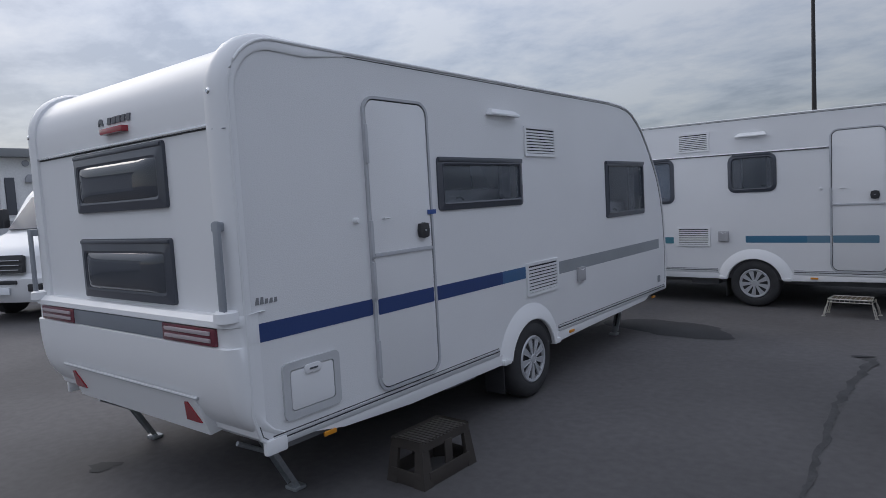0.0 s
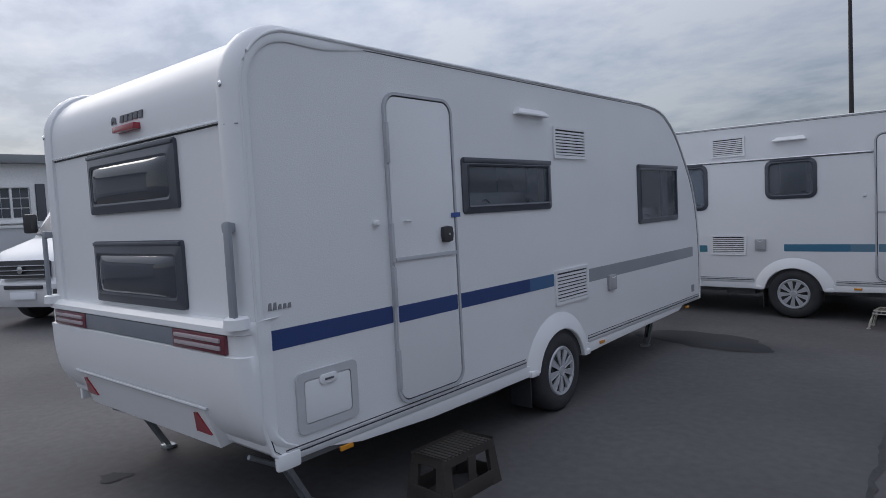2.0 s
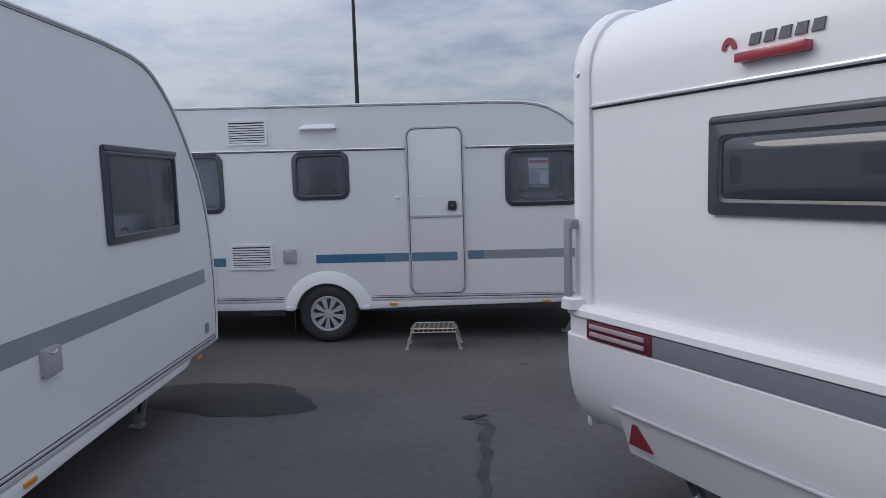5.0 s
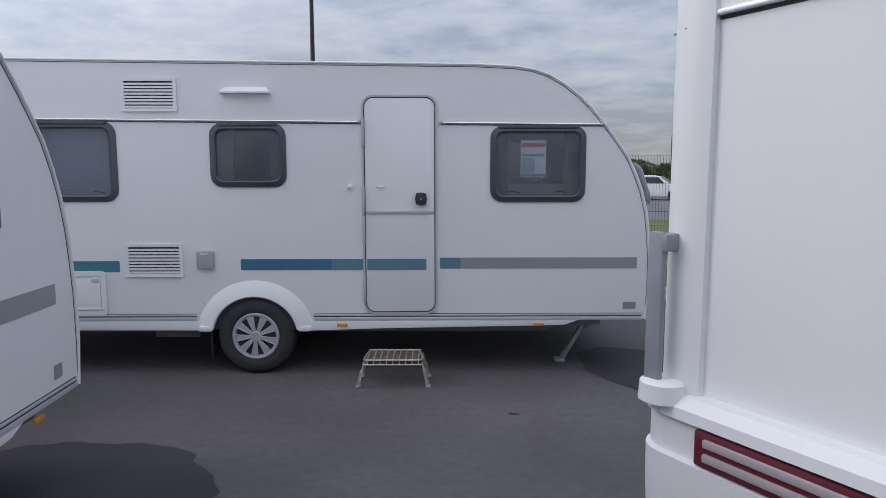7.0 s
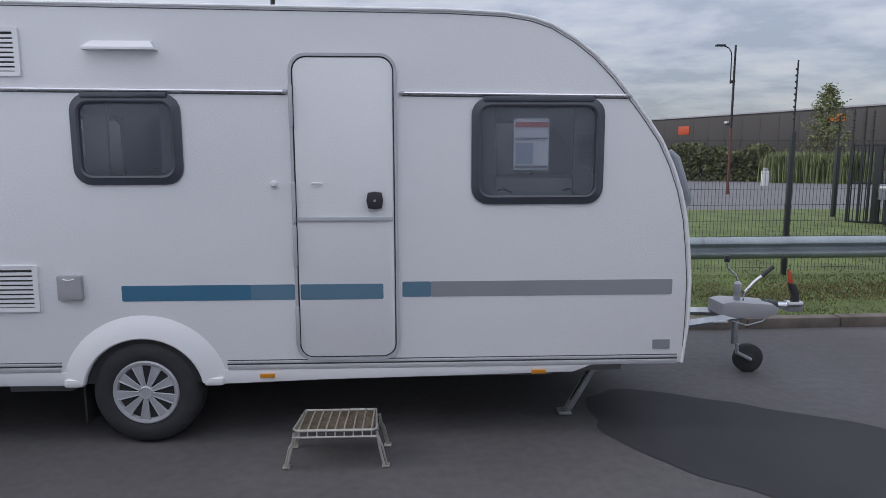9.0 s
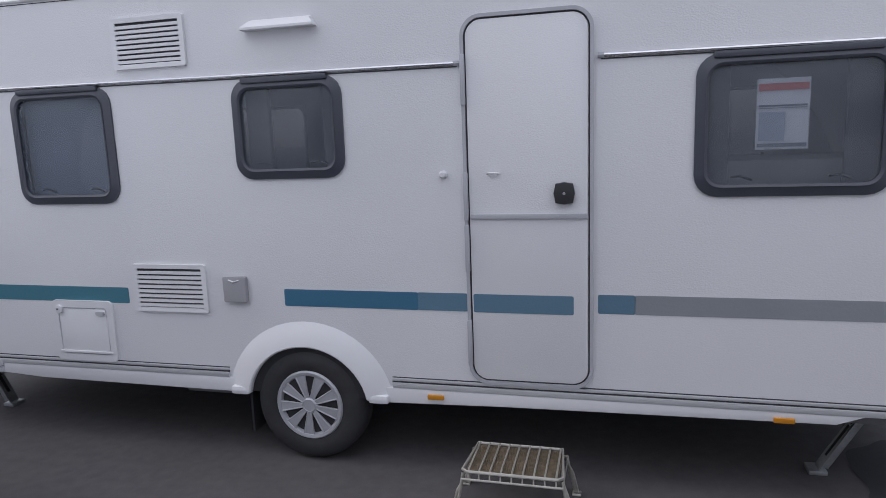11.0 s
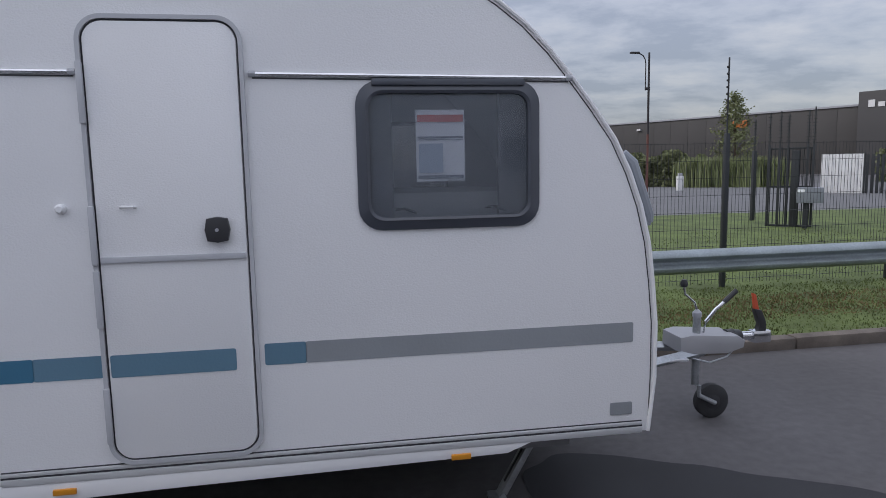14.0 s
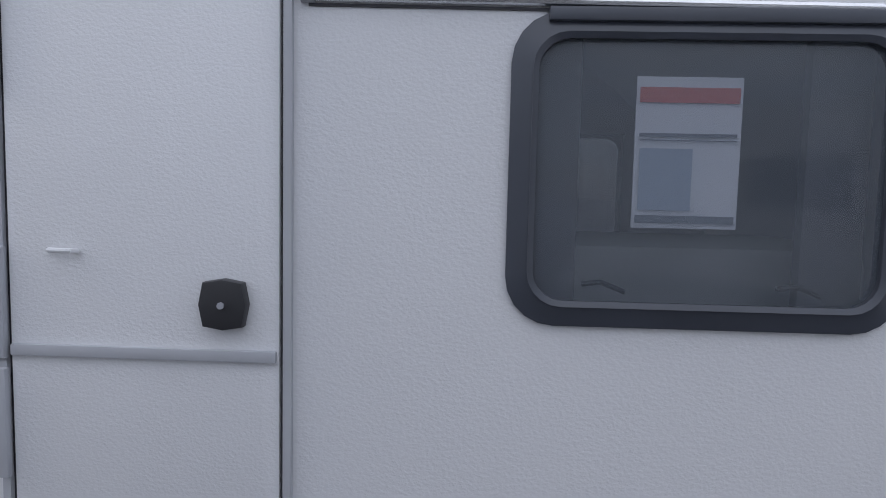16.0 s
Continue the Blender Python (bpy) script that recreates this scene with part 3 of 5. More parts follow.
    for yy in (S + 0.35, -S - 0.35):
        part("chassis_rail", box(0.5, L - 0.78, yy - 0.025, yy + 0.025, f - 0.18, f - 0.06), M_UNDER, top)
    part("mud_flap", box(hx - 0.40, hx - 0.385, S + 0.03, S + 0.22, 0.12, f - 0.05, 0.003), M_DARK, top)
    part("step_box", box(hx - 0.95, hx - 0.55, S + 0.2, S + 0.6, f - 0.2, f - 0.07, 0.01), M_UNDER, top)
    # steady legs at the corners
    for lx, sg in ((0.38, 1), (L - spec.get("leg", 0.46), -1)):
        for yy in (S + 0.36, -S - 0.36):
            leg = empty("steady_leg", Matrix.Identity(4), "", "")
            leg.parent = top
            a, c = Vector((lx, yy, f - 0.06)), Vector((lx + sg * 0.22, yy, 0.022))
            d = c - a
            lie = Matrix.Translation(a) @ d.to_track_quat("Z", "X").to_matrix().to_4x4()
            ln = d.length
            channel = box(-0.003, 0.003, -0.034, 0.034, 0, ln, 0.001)
            for e in (-1, 1):
                box(-0.03, 0.003, e * 0.034 - 0.003, e * 0.034 + 0.003, 0, ln - 0.03, 0.001, bm=channel)
            part("leg_channel", channel, M_GALV, leg).matrix_basis = lie
            part("leg_slot", box(0.0025, 0.0045, -0.011, 0.011, ln * 0.3, ln * 0.82), M_SLOT, leg).matrix_basis = lie
            part("leg_pivot", tube([a + Vector((0, -0.045, 0.0)), a + Vector((0, 0.045, 0.0))], 0.016), M_GALV, leg)
            part("leg_spindle", tube([a + Vector((-0.17 * sg, 0, 0.0)), a * 0.62 + c * 0.38], 0.014), M_GALV, leg)
            part("foot", box(c.x - 0.05, c.x + 0.04, c.y - 0.05, c.y + 0.05, 0.0, 0.025, 0.008), M_GALV, leg)
    if spec.get("rail"):
        xa, xb = spec["door"][0] - 0.02, spec["door"][1] + 0.03
        za, zb = spec["rail"]
        at = lambda x: za + (zb - za) * x / L
        for p, q in ((0.03, xa), (xb, L - 0.435)):
            part("awning_rail", tube([(p, S - 0.008, at(p)), (q, S - 0.008, at(q))], 0.0095), M_ALU, top, "bright aluminium awning rail")
            # thin black strip below the rail draws its shadow line on the wall
            part("rail_shadow_strip", box(p, q, S - 0.004, S + 0.001, at((p + q) / 2) - 0.003, at((p + q) / 2) + 0.003), M_SEAL, top).matrix_basis = Matrix.Translation(((p + q) / 2, 0, at((p + q) / 2) - 0.015)) @ Matrix.Rotation(-math.atan2(zb - za, L), 4, "Y") @ Matrix.Translation((-(p + q) / 2, 0, -at((p + q) / 2)))
            for e in (p, q):
                part("rail_cap", tube([(e - 0.014, S - 0.008, at(e)), (e + 0.014, S - 0.008, at(e))], 0.013), M_TRIM, top)
    x0, x1, z0, z1 = spec["plate"]
    part("silver_plate", prism(rrect(x0, x1, z0, z1, 0.004, 1), S - 0.005, S + 0.001), M_GREY, top)
    # name on the side, as plain strokes
    nx, nz, nl = spec["name"]
    for k in range(5):
        w = nl / 5.5
        part("name_stroke", prism([(nx + w * k, nz), (nx + w * (k + 0.75), nz), (nx + w * (k + 0.75), nz + (0.038 if k in (0, 1) else 0.026)), (nx + w * k + 0.008, nz + (0.038 if k in (0, 1) else 0.026))], S - 0.004, S), M_NAME, top)
    if spec.get("disc"):
        dx, dz = spec["disc"]
        part("red_badge", lathe([(0.05, 0.0), (0.05, -0.006), (0.03, -0.008)], (0, 0, 0), seg=24), M_DRED, top).matrix_basis = Matrix.Translation((dx, S, dz)) @ Matrix.Diagonal((0.75, 1, 1.05, 1))
    before = set(top.children)
    rear(top, spec)
    for o in set(top.children) - before:
        o.matrix_basis = Matrix.Translation((spec["rear_x"], 0, 0)) @ o.matrix_basis
    drawbar(top, spec)
    return top


M_TRIM2 = material("light_grey_plastic", (0.5, 0.51, 0.53), 0.5, vary=0.03, vary_scale=5)


def rear(top, spec):
    """The rear wall: corner posts, upper band, windows, bumper with lamps."""
    W, f, zs, zb = spec["W"], spec["floor"], spec["seam"], spec["lip"]
    h = W / 2
    for sg in (-1, 1):
        post = empty("corner_post", Matrix.Identity(4), "", "")
        post.parent = top
        # the post follows the rear edge and bends forward over the roof
        run = [(-0.012, 0.9)]
        R = 0.31
        zt = spec["roof_rear"] + 0.012
        run += [(-0.012, 1.6), (-0.012, zt - R)]
        run += [(-0.012 + R - R * math.cos(radians(a)), zt - R + R * math.sin(radians(a))) for a in range(12, 91, 13)]
        run += [(0.55, zt - 0.004), (0.95, zt - 0.012)]
        b = bmesh.new()
        rows = []
        for i, (x, z) in enumerate(run):
            p, q = run[max(i - 1, 0)], run[min(i + 1, len(run) - 1)]
            d = Vector((q[0] - p[0], q[1] - p[1])).normalized()
            nx, nz = -d.y, d.x      # outward
            sec = [(-0.14, -0.03), (-0.135, 0.012), (-0.10, 0.028), (-0.06, 0.028), (-0.02, 0.014), (0.006, -0.02), (0.01, -0.06), (0.006, -0.07)]
            k = 1.0 if i < len(run) - 1 else 0.05      # it thins out into the roof edge
            rows.append([b.verts.new((x + nx * o * k, sg * (h + (y * k if y > 0 else y)), z + nz * o * k)) for y, o in sec])
        for p, q in zip(rows, rows[1:]):
            for k in range(len(p) - 1):
                b.faces.new((p[k], p[k + 1], q[k + 1], q[k]))
        part("post_moulding", b, M_SMOOTH, post)
        part("post_joint", tube([(-0.014, sg * (h - 0.13), zs - 0.03), (-0.038, sg * (h - 0.06), zs - 0.03), (-0.004, sg * (h + 0.004), zs - 0.03)], 0.0035, seg=6), M_TRIM, post)
        part("cap_screw", lathe([(0.016, 0.0), (0.016, 0.006), (0.01, 0.012)], (0, 0, 0), seg=16, axis="z"), M_CHROME, post).matrix_basis = Matrix.Translation((-0.035, sg * (h - 0.07), zs + 0.16)) @ Matrix.Rotation(-math.pi / 2, 4, "Y")
        # grab handle
        hd = empty("grab_handle", Matrix.Identity(4), "", "")
        hd.parent = top
        yh = sg * (h - 0.03)
        gl = spec.get("grip", 0.485)
        part("grip", box(-0.092, -0.067, yh - 0.026, yh + 0.026, zb + 0.01, zb + gl, 0.014), M_GRIP, hd, "grey plastic grab handle")
        part("bracket", box(-0.09, -0.03, yh - 0.018 - sg * 0.02, yh + 0.018 - sg * 0.02, zb + gl - 0.055, zb + gl - 0.005, 0.012), M_GRIP, hd)
        part("collar", lathe([(0.066, -0.03), (0.062, 0.02), (0.045, 0.03)], (-0.055, yh - sg * 0.015, zb + 0.0), seg=20, axis="z"), M_SMOOTH, hd)
    # upper band above the seam
    R = 0.31
    zt = spec["roof_rear"]
    prof = [(0.012, zs), (-0.012, zs), (-0.014, zt - R)] + [(-0.012 + R - R * math.cos(radians(a)), zt - R + R * math.sin(radians(a)) + 0.004) for a in range(15, 91, 15)] + [(0.36, zt - 0.01)]
    part("upper_rear_band", prism(prof, -h + 0.13, h - 0.13), M_SMOOTH, top)
    part("seam_rail", box(-0.022, 0.02, -h + 0.13, h - 0.13, zs - 0.012, zs + 0.004, 0.004), M_ALU, top)
    part("seam_gap", box(-0.0085, 0.02, -h + 0.13, h - 0.13, zs - 0.0185, zs - 0.0125), M_SEAL, top)
    # brake lamp and maker's lettering as plain slanted blocks
    by, bz = spec.get("brake_y", 0.0), zs + spec["brake_dz"]
    part("brake_lamp", box(-0.055, -0.008, by - 0.14, by + 0.14, bz - 0.016, bz + 0.02, 0.006), M_RED, top, "red high-level brake lamp")
    for k in range(5):
        yk = by + 0.115 - 0.06 * k - 0.01
        b = bmesh.new()
        sec = [(yk, bz + 0.045), (yk - 0.044, bz + 0.045), (yk - 0.05, bz + 0.085), (yk - 0.012, bz + 0.085)]
        lo = [b.verts.new((-0.021, y, z)) for y, z in sec]
        hi = [b.verts.new((-0.006, y, z)) for y, z in sec]
        b.faces.new(lo)
        b.faces.new(hi[::-1])
        for i in range(4):
            b.faces.new((lo[i], hi[i], hi[(i + 1) % 4], lo[(i + 1) % 4]))
        part("maker_letter_block", b, M_TEXT, top)
    arc = [(by + 0.19 + 0.032 * math.cos(radians(a)) * rr, bz + 0.045 + 0.045 * math.sin(radians(a)) * rr) for rr, seq in ((1.0, range(0, 181, 20)), (0.45, range(180, -1, -20))) for a in seq]
    b2 = bmesh.new()
    lo = [b2.verts.new((-0.021, y, z)) for y, z in arc]
    b2.faces.new(lo)
    ext = bmesh.ops.extrude_face_region(b2, geom=b2.faces[:])
    bmesh.ops.translate(b2, vec=(0.015, 0, 0), verts=[v for v in ext["geom"] if isinstance(v, bmesh.types.BMVert)])
    part("maker_emblem", b2, M_RED if spec.get("emblem_red") else M_TEXT, top)
    part("rear_panel", box(-0.006, 0.02, -h + 0.12, h - 0.12, zb - 0.05, zs - 0.02), M_SMOOTH, top)
    # rear windows
    for y0, y1, z0, z1 in spec["rear_windows"]:
        win = empty("rear_window", Matrix.Identity(4), "", "")
        win.parent = top
        turn = Matrix.Translation((-0.014, 0, 0)) @ Matrix.Rotation(-math.pi / 2, 4, "Z")      # x of the outline becomes -y
        def put(ob):
            ob.matrix_basis = turn
            return ob
        o, i1 = rrect(-y1, -y0, z0, z1, 0.02, 3), rrect(-y1 + 0.055, -y0 - 0.055, z0 + 0.05, z1 - 0.075, 0.03, 3)
        i2 = rrect(-y1 + 0.07, -y0 - 0.07, z0 + 0.065, z1 - 0.09, 0.025, 3)
        put(part("frame", ring(o, i1, -0.012, 0.03, lip=-0.012), M_FRAME, win))
        put(part("raised_rim", ring(i1, i2, -0.022, 0.0, lip=0.004), M_FRAME, win))
        # bulged pane, rolled over at its edges
        b = bmesh.new()
        nx, nz = 16, 12
        px0, px1, pz0, pz1 = -y1 + 0.06, -y0 - 0.06, z0 + 0.055, z1 - 0.08
        vs = [[b.verts.new((px0 + (px1 - px0) * i / nx, -0.012 - 0.034 * (1 - abs(2 * i / nx - 1) ** 8) * (1 - abs(2 * j / nz - 1) ** 5), pz0 + (pz1 - pz0) * j / nz)) for j in range(nz + 1)] for i in range(nx + 1)]
        for i in range(nx):
            for j in range(nz):
                b.faces.new((vs[i][j], vs[i + 1][j], vs[i + 1][j + 1], vs[i][j + 1]))
        put(part("pane", b, M_REARPANE, win, smooth=80))
        put(part("backing", prism(i1, 0.012, 0.0165), M_SLOT, win))
        put(part("hinge_strip", box(-y1 + 0.01, -y0 - 0.01, -0.024, 0.0, z1 - 0.03, z1 - 0.008, 0.005), M_FRAME, win))
    # bumper moulding
    zl = zb
    zf = f + 0.02
    prof = [(0.05, zl), (-0.05, zl - 0.005), (-0.082, zl - 0.03), (-0.085, zl - 0.06), (-0.066, zl - 0.066), (-0.066, zl - 0.165), (-0.085, zl - 0.17), (-0.083, zl - 0.27), (-0.076, zl - 0.36),
            (-0.062, zl - 0.45), (-0.04, zl - 0.52), (-0.005, zl - 0.585), (0.05, zl - 0.64), (0.12, zl - 0.675), (0.2, zl - 0.68), (0.2, zl - 0.6), (0.05, zl - 0.3)]
    b = prism(prof, -h + 0.06, h - 0.06)
    bump = part("bumper", b, M_SMOOTH, top, "white moulded rear bumper")
    for sg in (-1, 1):
        rows = []
        b = bmesh.new()
        for x, z in prof[:14]:
            row = []
            for k in range(7):
                a = radians(90 * k / 6)
                rr = 0.072 + spec.get("flare", 0.0)
                yy = h - 0.06 + rr * math.sin(a)
                xx = x + (1 - math.cos(a)) * rr * 1.2
                row.append(b.verts.new((xx, sg * yy, z)))
            row.append(b.verts.new((max(x, 0) + 0.10, sg * (h + 0.003), z)))
            rows.append(row)
        for p, q in zip(rows, rows[1:]):
            for k in range(7):
                b.faces.new((p[k], p[k + 1], q[k + 1], q[k]))
        b.faces.new(rows[0])
        part("bumper_corner", b, M_SMOOTH, top)
        ya, yb = sorted((sg * (h - spec["lamp_in"]), sg * (h - spec["lamp_in"] - spec["lamp_w"])))
        lamp = empty("tail_lamp", Matrix.Identity(4), "", "")
        lamp.parent = top
        part("lamp_housing", box(-0.084, -0.06, ya, yb, zl - 0.163, zl - 0.068, 0.006), M_DRED, lamp, "smoked red tail lamp")
        for k in range(2):
            zc = zl - 0.095 - 0.038 * k
            part("lamp_bar", box(-0.093, -0.078, ya + 0.04, yb - 0.03, zc - 0.011, zc + 0.011, 0.005), M_LENS, lamp)
        yt = sg * spec["tri_y"]
        zt0 = zl - spec["tri_drop"]
        b = bmesh.new()
        sec = [(yt - 0.075, zt0), (yt + 0.075, zt0), (yt + 0.012, zt0 + 0.125), (yt - 0.012, zt0 + 0.125)]
        lo = [b.verts.new((-0.075 + (zl - 0.48 - z) * 0.36, y, z)) for y, z in sec]
        hi = [b.verts.new((v.co.x + 0.05, v.co.y, v.co.z)) for v in lo]
        b.faces.new(lo)
        b.faces.new(hi[::-1])
        for i in range(4):
            b.faces.new((lo[i], hi[i], hi[(i + 1) % 4], lo[(i + 1) % 4]))
        part("reflector_triangle", b, M_RED, top, "red triangular reflector")
    part("grey_band", box(-0.0785, -0.06, -h + spec["lamp_in"] + spec["lamp_w"], h - spec["lamp_in"] - spec["lamp_w"], zl - 0.163, zl - 0.068, 0.003), M_STRIP, top, "grey band between the tail lamps")
    # number plate recess
    y0 = spec["tri_y"] + 0.1
    part("plate_panel", prism([(0.05, zl - 0.46), (-0.066, zl - 0.475), (0.018, zl - 0.71), (0.1, zl - 0.70)], -y0, y0, bevel=0.004), M_SMOOTH, top)
    part("recess_lip", tube([(-0.062, -y0 - 0.03, zl - 0.475), (-0.074, -y0 + 0.05, zl - 0.468), (-0.074, y0 - 0.05, zl - 0.468), (-0.062, y0 + 0.03, zl - 0.475)], 0.010, seg=8), M_TRIM2, top)
    for sg in (-1, 1):
        part("corner_cap", box(0.08, 0.22, sg * h - 0.02, sg * h + 0.018, f - 0.04, f + 0.045, 0.015), M_SMOOTH, top)


def drawbar(top, spec):
    L, f = spec["L"] + 0.11, spec["floor"]
    z = f
    db = empty("drawbar", Matrix.Identity(4), "", "")
    db.parent = top
    for sg in (-1, 1):
        part("frame_rail", tube([(L - 0.6, sg * 0.55, z - 0.04), (L + 0.85, sg * 0.06, z)], 0.035, seg=4), M_GALV, db)
    part("cover", prism([(L + 0.64, z + 0.02), (L + 0.70, z + 0.0), (L + 0.98, z - 0.01), (L + 1.10, z + 0.025), (L + 1.11, z + 0.075), (L + 1.06, z + 0.11), (L + 0.72, z + 0.135), (L + 0.64, z + 0.12)], -0.13, 0.13, bevel=0.018), M_SOCK if spec["coupling_up"] else M_GALV, db)
    part("coupling", tube([(L + 1.01, 0, z + 0.07), (L + 1.16, 0, z + 0.07), (L + 1.24, 0, z + 0.07), (L + 1.33, 0, z + 0.06)], [0.035, 0.032, 0.03, 0.04], seg=12), M_CHROME, db)
    part("bellows", tube([(L + 1.04, 0, z + 0.07), (L + 1.07, 0, z + 0.07), (L + 1.09, 0, z + 0.07), (L + 1.11, 0, z + 0.07), (L + 1.15, 0, z + 0.07)], [0.055, 0.05, 0.058, 0.05, 0.045], seg=14), M_DARK, db)
    part("coupling_head", box(L + 1.23, L + 1.37, -0.04, 0.04, z + 0.02, z + 0.11, 0.02), M_CHROME, db)
    if spec["coupling_up"]:
        part("stabiliser_lever", prism([(L + 1.27, z + 0.09), (L + 1.335, z + 0.09), (L + 1.33, z + 0.17), (L + 1.295, z + 0.25), (L + 1.245, z + 0.26), (L + 1.265, z + 0.2), (L + 1.285, z + 0.15)], -0.025, 0.025, bevel=0.006), M_DARK, db)
        part("lever_tip", prism([(L + 1.25, z + 0.245), (L + 1.285, z + 0.24), (L + 1.255, z + 0.36), (L + 1.232, z + 0.37)], -0.014, 0.014, bevel=0.005), material("orange_red_plastic", (0.55, 0.09, 0.04), 0.4), db, "orange-red lever tip")
    else:
        part("coupling_handle", tube([(L + 1.03, 0, z + 0.16), (L + 1.11, 0, z + 0.2), (L + 1.27, 0, z + 0.19), (L + 1.33, 0, z + 0.12)], [0.03, 0.028, 0.026, 0.03], seg=10), M_DARK, db)
    part("brake_lever", tube([(L + 0.84, -0.05, z + 0.1), (L + 0.86, -0.05, z + 0.2), (L + 0.93, -0.05, z + 0.28), (L + 1.0, -0.05, z + 0.335)], 0.012), M_CHROME, db)
    part("lever_grip", tube([(L + 0.99, -0.05, z + 0.327), (L + 1.08, -0.05, z + 0.405)], 0.017), M_DARK, db)
    part("chain", tube([(L + 0.7, -0.1, z - 0.02), (L + 0.85, -0.13, z - 0.06), (L + 0.98, -0.12, z - 0.03), (L + 1.03, -0.1, z + 0.0)], 0.006, seg=6), M_GALV, db)
    part("rail_plate", box(L + 0.2, L + 0.66, -0.2, -0.16, z - 0.02, z - 0.005, 0.004), M_RAIL, db)
    jock = empty("jockey_wheel", Matrix.Identity(4), "", "")
    jock.parent = top
    jx, jy = L + 0.79, -0.06
    part("jockey_tube", tube([(jx, jy, 0.24), (jx, jy, z + 0.24)], 0.026, seg=12), M_GALV, jock)
    part("jockey_cap", lathe([(0.03, 0.0), (0.03, 0.03), (0.012, 0.05)], (jx, jy, z + 0.24), seg=14, axis="z"), M_TRIM, jock)
    part("crank", tube([(jx, jy, z + 0.28), (jx - 0.02, jy, z + 0.34), (jx - 0.09, jy, z + 0.40), (jx - 0.1, jy, z + 0.45)], 0.008), M_CHROME, jock)
    part("crank_knob", lathe([(0.02, 0.0), (0.026, 0.02), (0.016, 0.05)], (jx - 0.1, jy, z + 0.45), seg=12, axis="z"), M_DARK, jock)
    wx, wz = jx + 0.12, 0.118
    part("jockey_fork", tube([(jx, jy - 0.05, 0.25), (jx, jy - 0.055, 0.18), (wx, jy - 0.055, wz)], 0.016), M_GALV, jock)
    part("jockey_tyre", lathe([(0.04, -0.035), (0.098, -0.035), (0.118, -0.022), (0.118, 0.022), (0.098, 0.035), (0.04, 0.035)], (wx, jy, wz), seg=32), M_TYRE, jock)
    part("jockey_hub", lathe([(0.05, -0.037), (0.03, -0.042), (0.01, -0.045)], (wx, jy, wz), seg=20), M_DARK, jock)
    if not spec["coupling_up"]:
        part("cable", tube([(L + 0.6, 0.05, z + 0.15), (L + 0.75, 0.08, z + 0.26), (L + 0.88, 0.06, z + 0.27), (L + 0.95, 0.03, z + 0.14)], 0.009, seg=6), M_DARK, db)
    L = spec["L"]
    # grey grips that follow the slope of the front edge
    for sg in (-1, 1):
        y = sg * (spec["W"] / 2 - 0.06)
        part("front_grip", tube([(L - 0.145, y, 1.79), (L - 0.10, y, 1.745), (L - 0.015, y, 1.50), (L - 0.012, y, 1.465)], [0.018, 0.026, 0.026, 0.02], seg=10), M_GRIP, top)
        part("grip_foot", box(L - 0.08, L - 0.005, y - 0.016, y + 0.016, 1.45, 1.49, 0.01), M_GRIP, top)


R0 = 5.70      # from the middle caravan's rear to the world's middle
CARAVAN_B = dict(nose=0.935, paper=(R0 - 0.31, R0 - 0.098, 1.68, 1.985), L=6.50, W=2.44, floor=0.47, roof_rear=2.655, roof_front=2.60, seam=2.17, lip=1.14, rear_x=0.0, hz=0.332, lamp_in=0.1, brake_dz=0.06, rail=(2.175, 2.112),
    label="white touring caravan with teal and grey side stripe, standing side-on", windows=[(R0 - 4.36, R0 - 3.66, 1.48, 2.14, "hung"), (R0 - 2.89, R0 - 2.26, 1.60, 2.125, "hung"), (R0 - 0.565, R0 + 0.232, 1.475, 2.105, "hung")],
    door=(R0 - 1.633, R0 - 1.006, 0.52, 2.355), split=1.392, knob=(R0 - 1.142, 1.503),
    vents=[(R0 - 3.60, R0 - 3.14, 2.22, 2.49), (R0 - 3.64, R0 - 3.15, 0.845, 1.125)], awning_lamp=(R0 - 2.78, R0 - 2.37, 2.365),
    hatch=(R0 - 4.255, R0 - 3.81, 0.515, 0.895), hatch_white=True, socket=(R0 - 3.035, R0 - 2.89, 0.915, 1.065),
    stripes=[(R0 - 5.64, R0 - 4.78, 0.885, 0.98, M_DNAVY, 0), (R0 - 4.782, R0 - 3.69, 0.885, 0.98, M_TEAL, 0), (R0 - 2.67, R0 - 1.9, 0.90, 0.995, M_PETROL, 0), (R0 - 1.902, R0 - 1.635, 0.90, 0.995, M_PALEBLUE, 0),
             (R0 - 1.60, R0 - 1.10, 0.902, 0.997, M_PALEBLUE, 1), (R0 - 0.985, R0 - 0.81, 0.91, 1.005, M_PALEBLUE, 0), (R0 - 0.812, R0 + 0.69, 0.91, 1.005, M_GREY, 0)],
    hub=R0 - 2.56, marks=(R0 - 1.82, R0 - 0.14), plate=(R0 + 0.58, R0 + 0.69, 0.56, 0.62), name=(R0 - 5.62, 1.09, 0.17), disc=(R0 - 5.41, 2.44),
    sky_sheets=(0,), rear_windows=[(-0.75, 0.75, 1.45, 2.05)], lamp_w=0.46, tri_y=0.72, tri_drop=0.66, coupling_up=True)
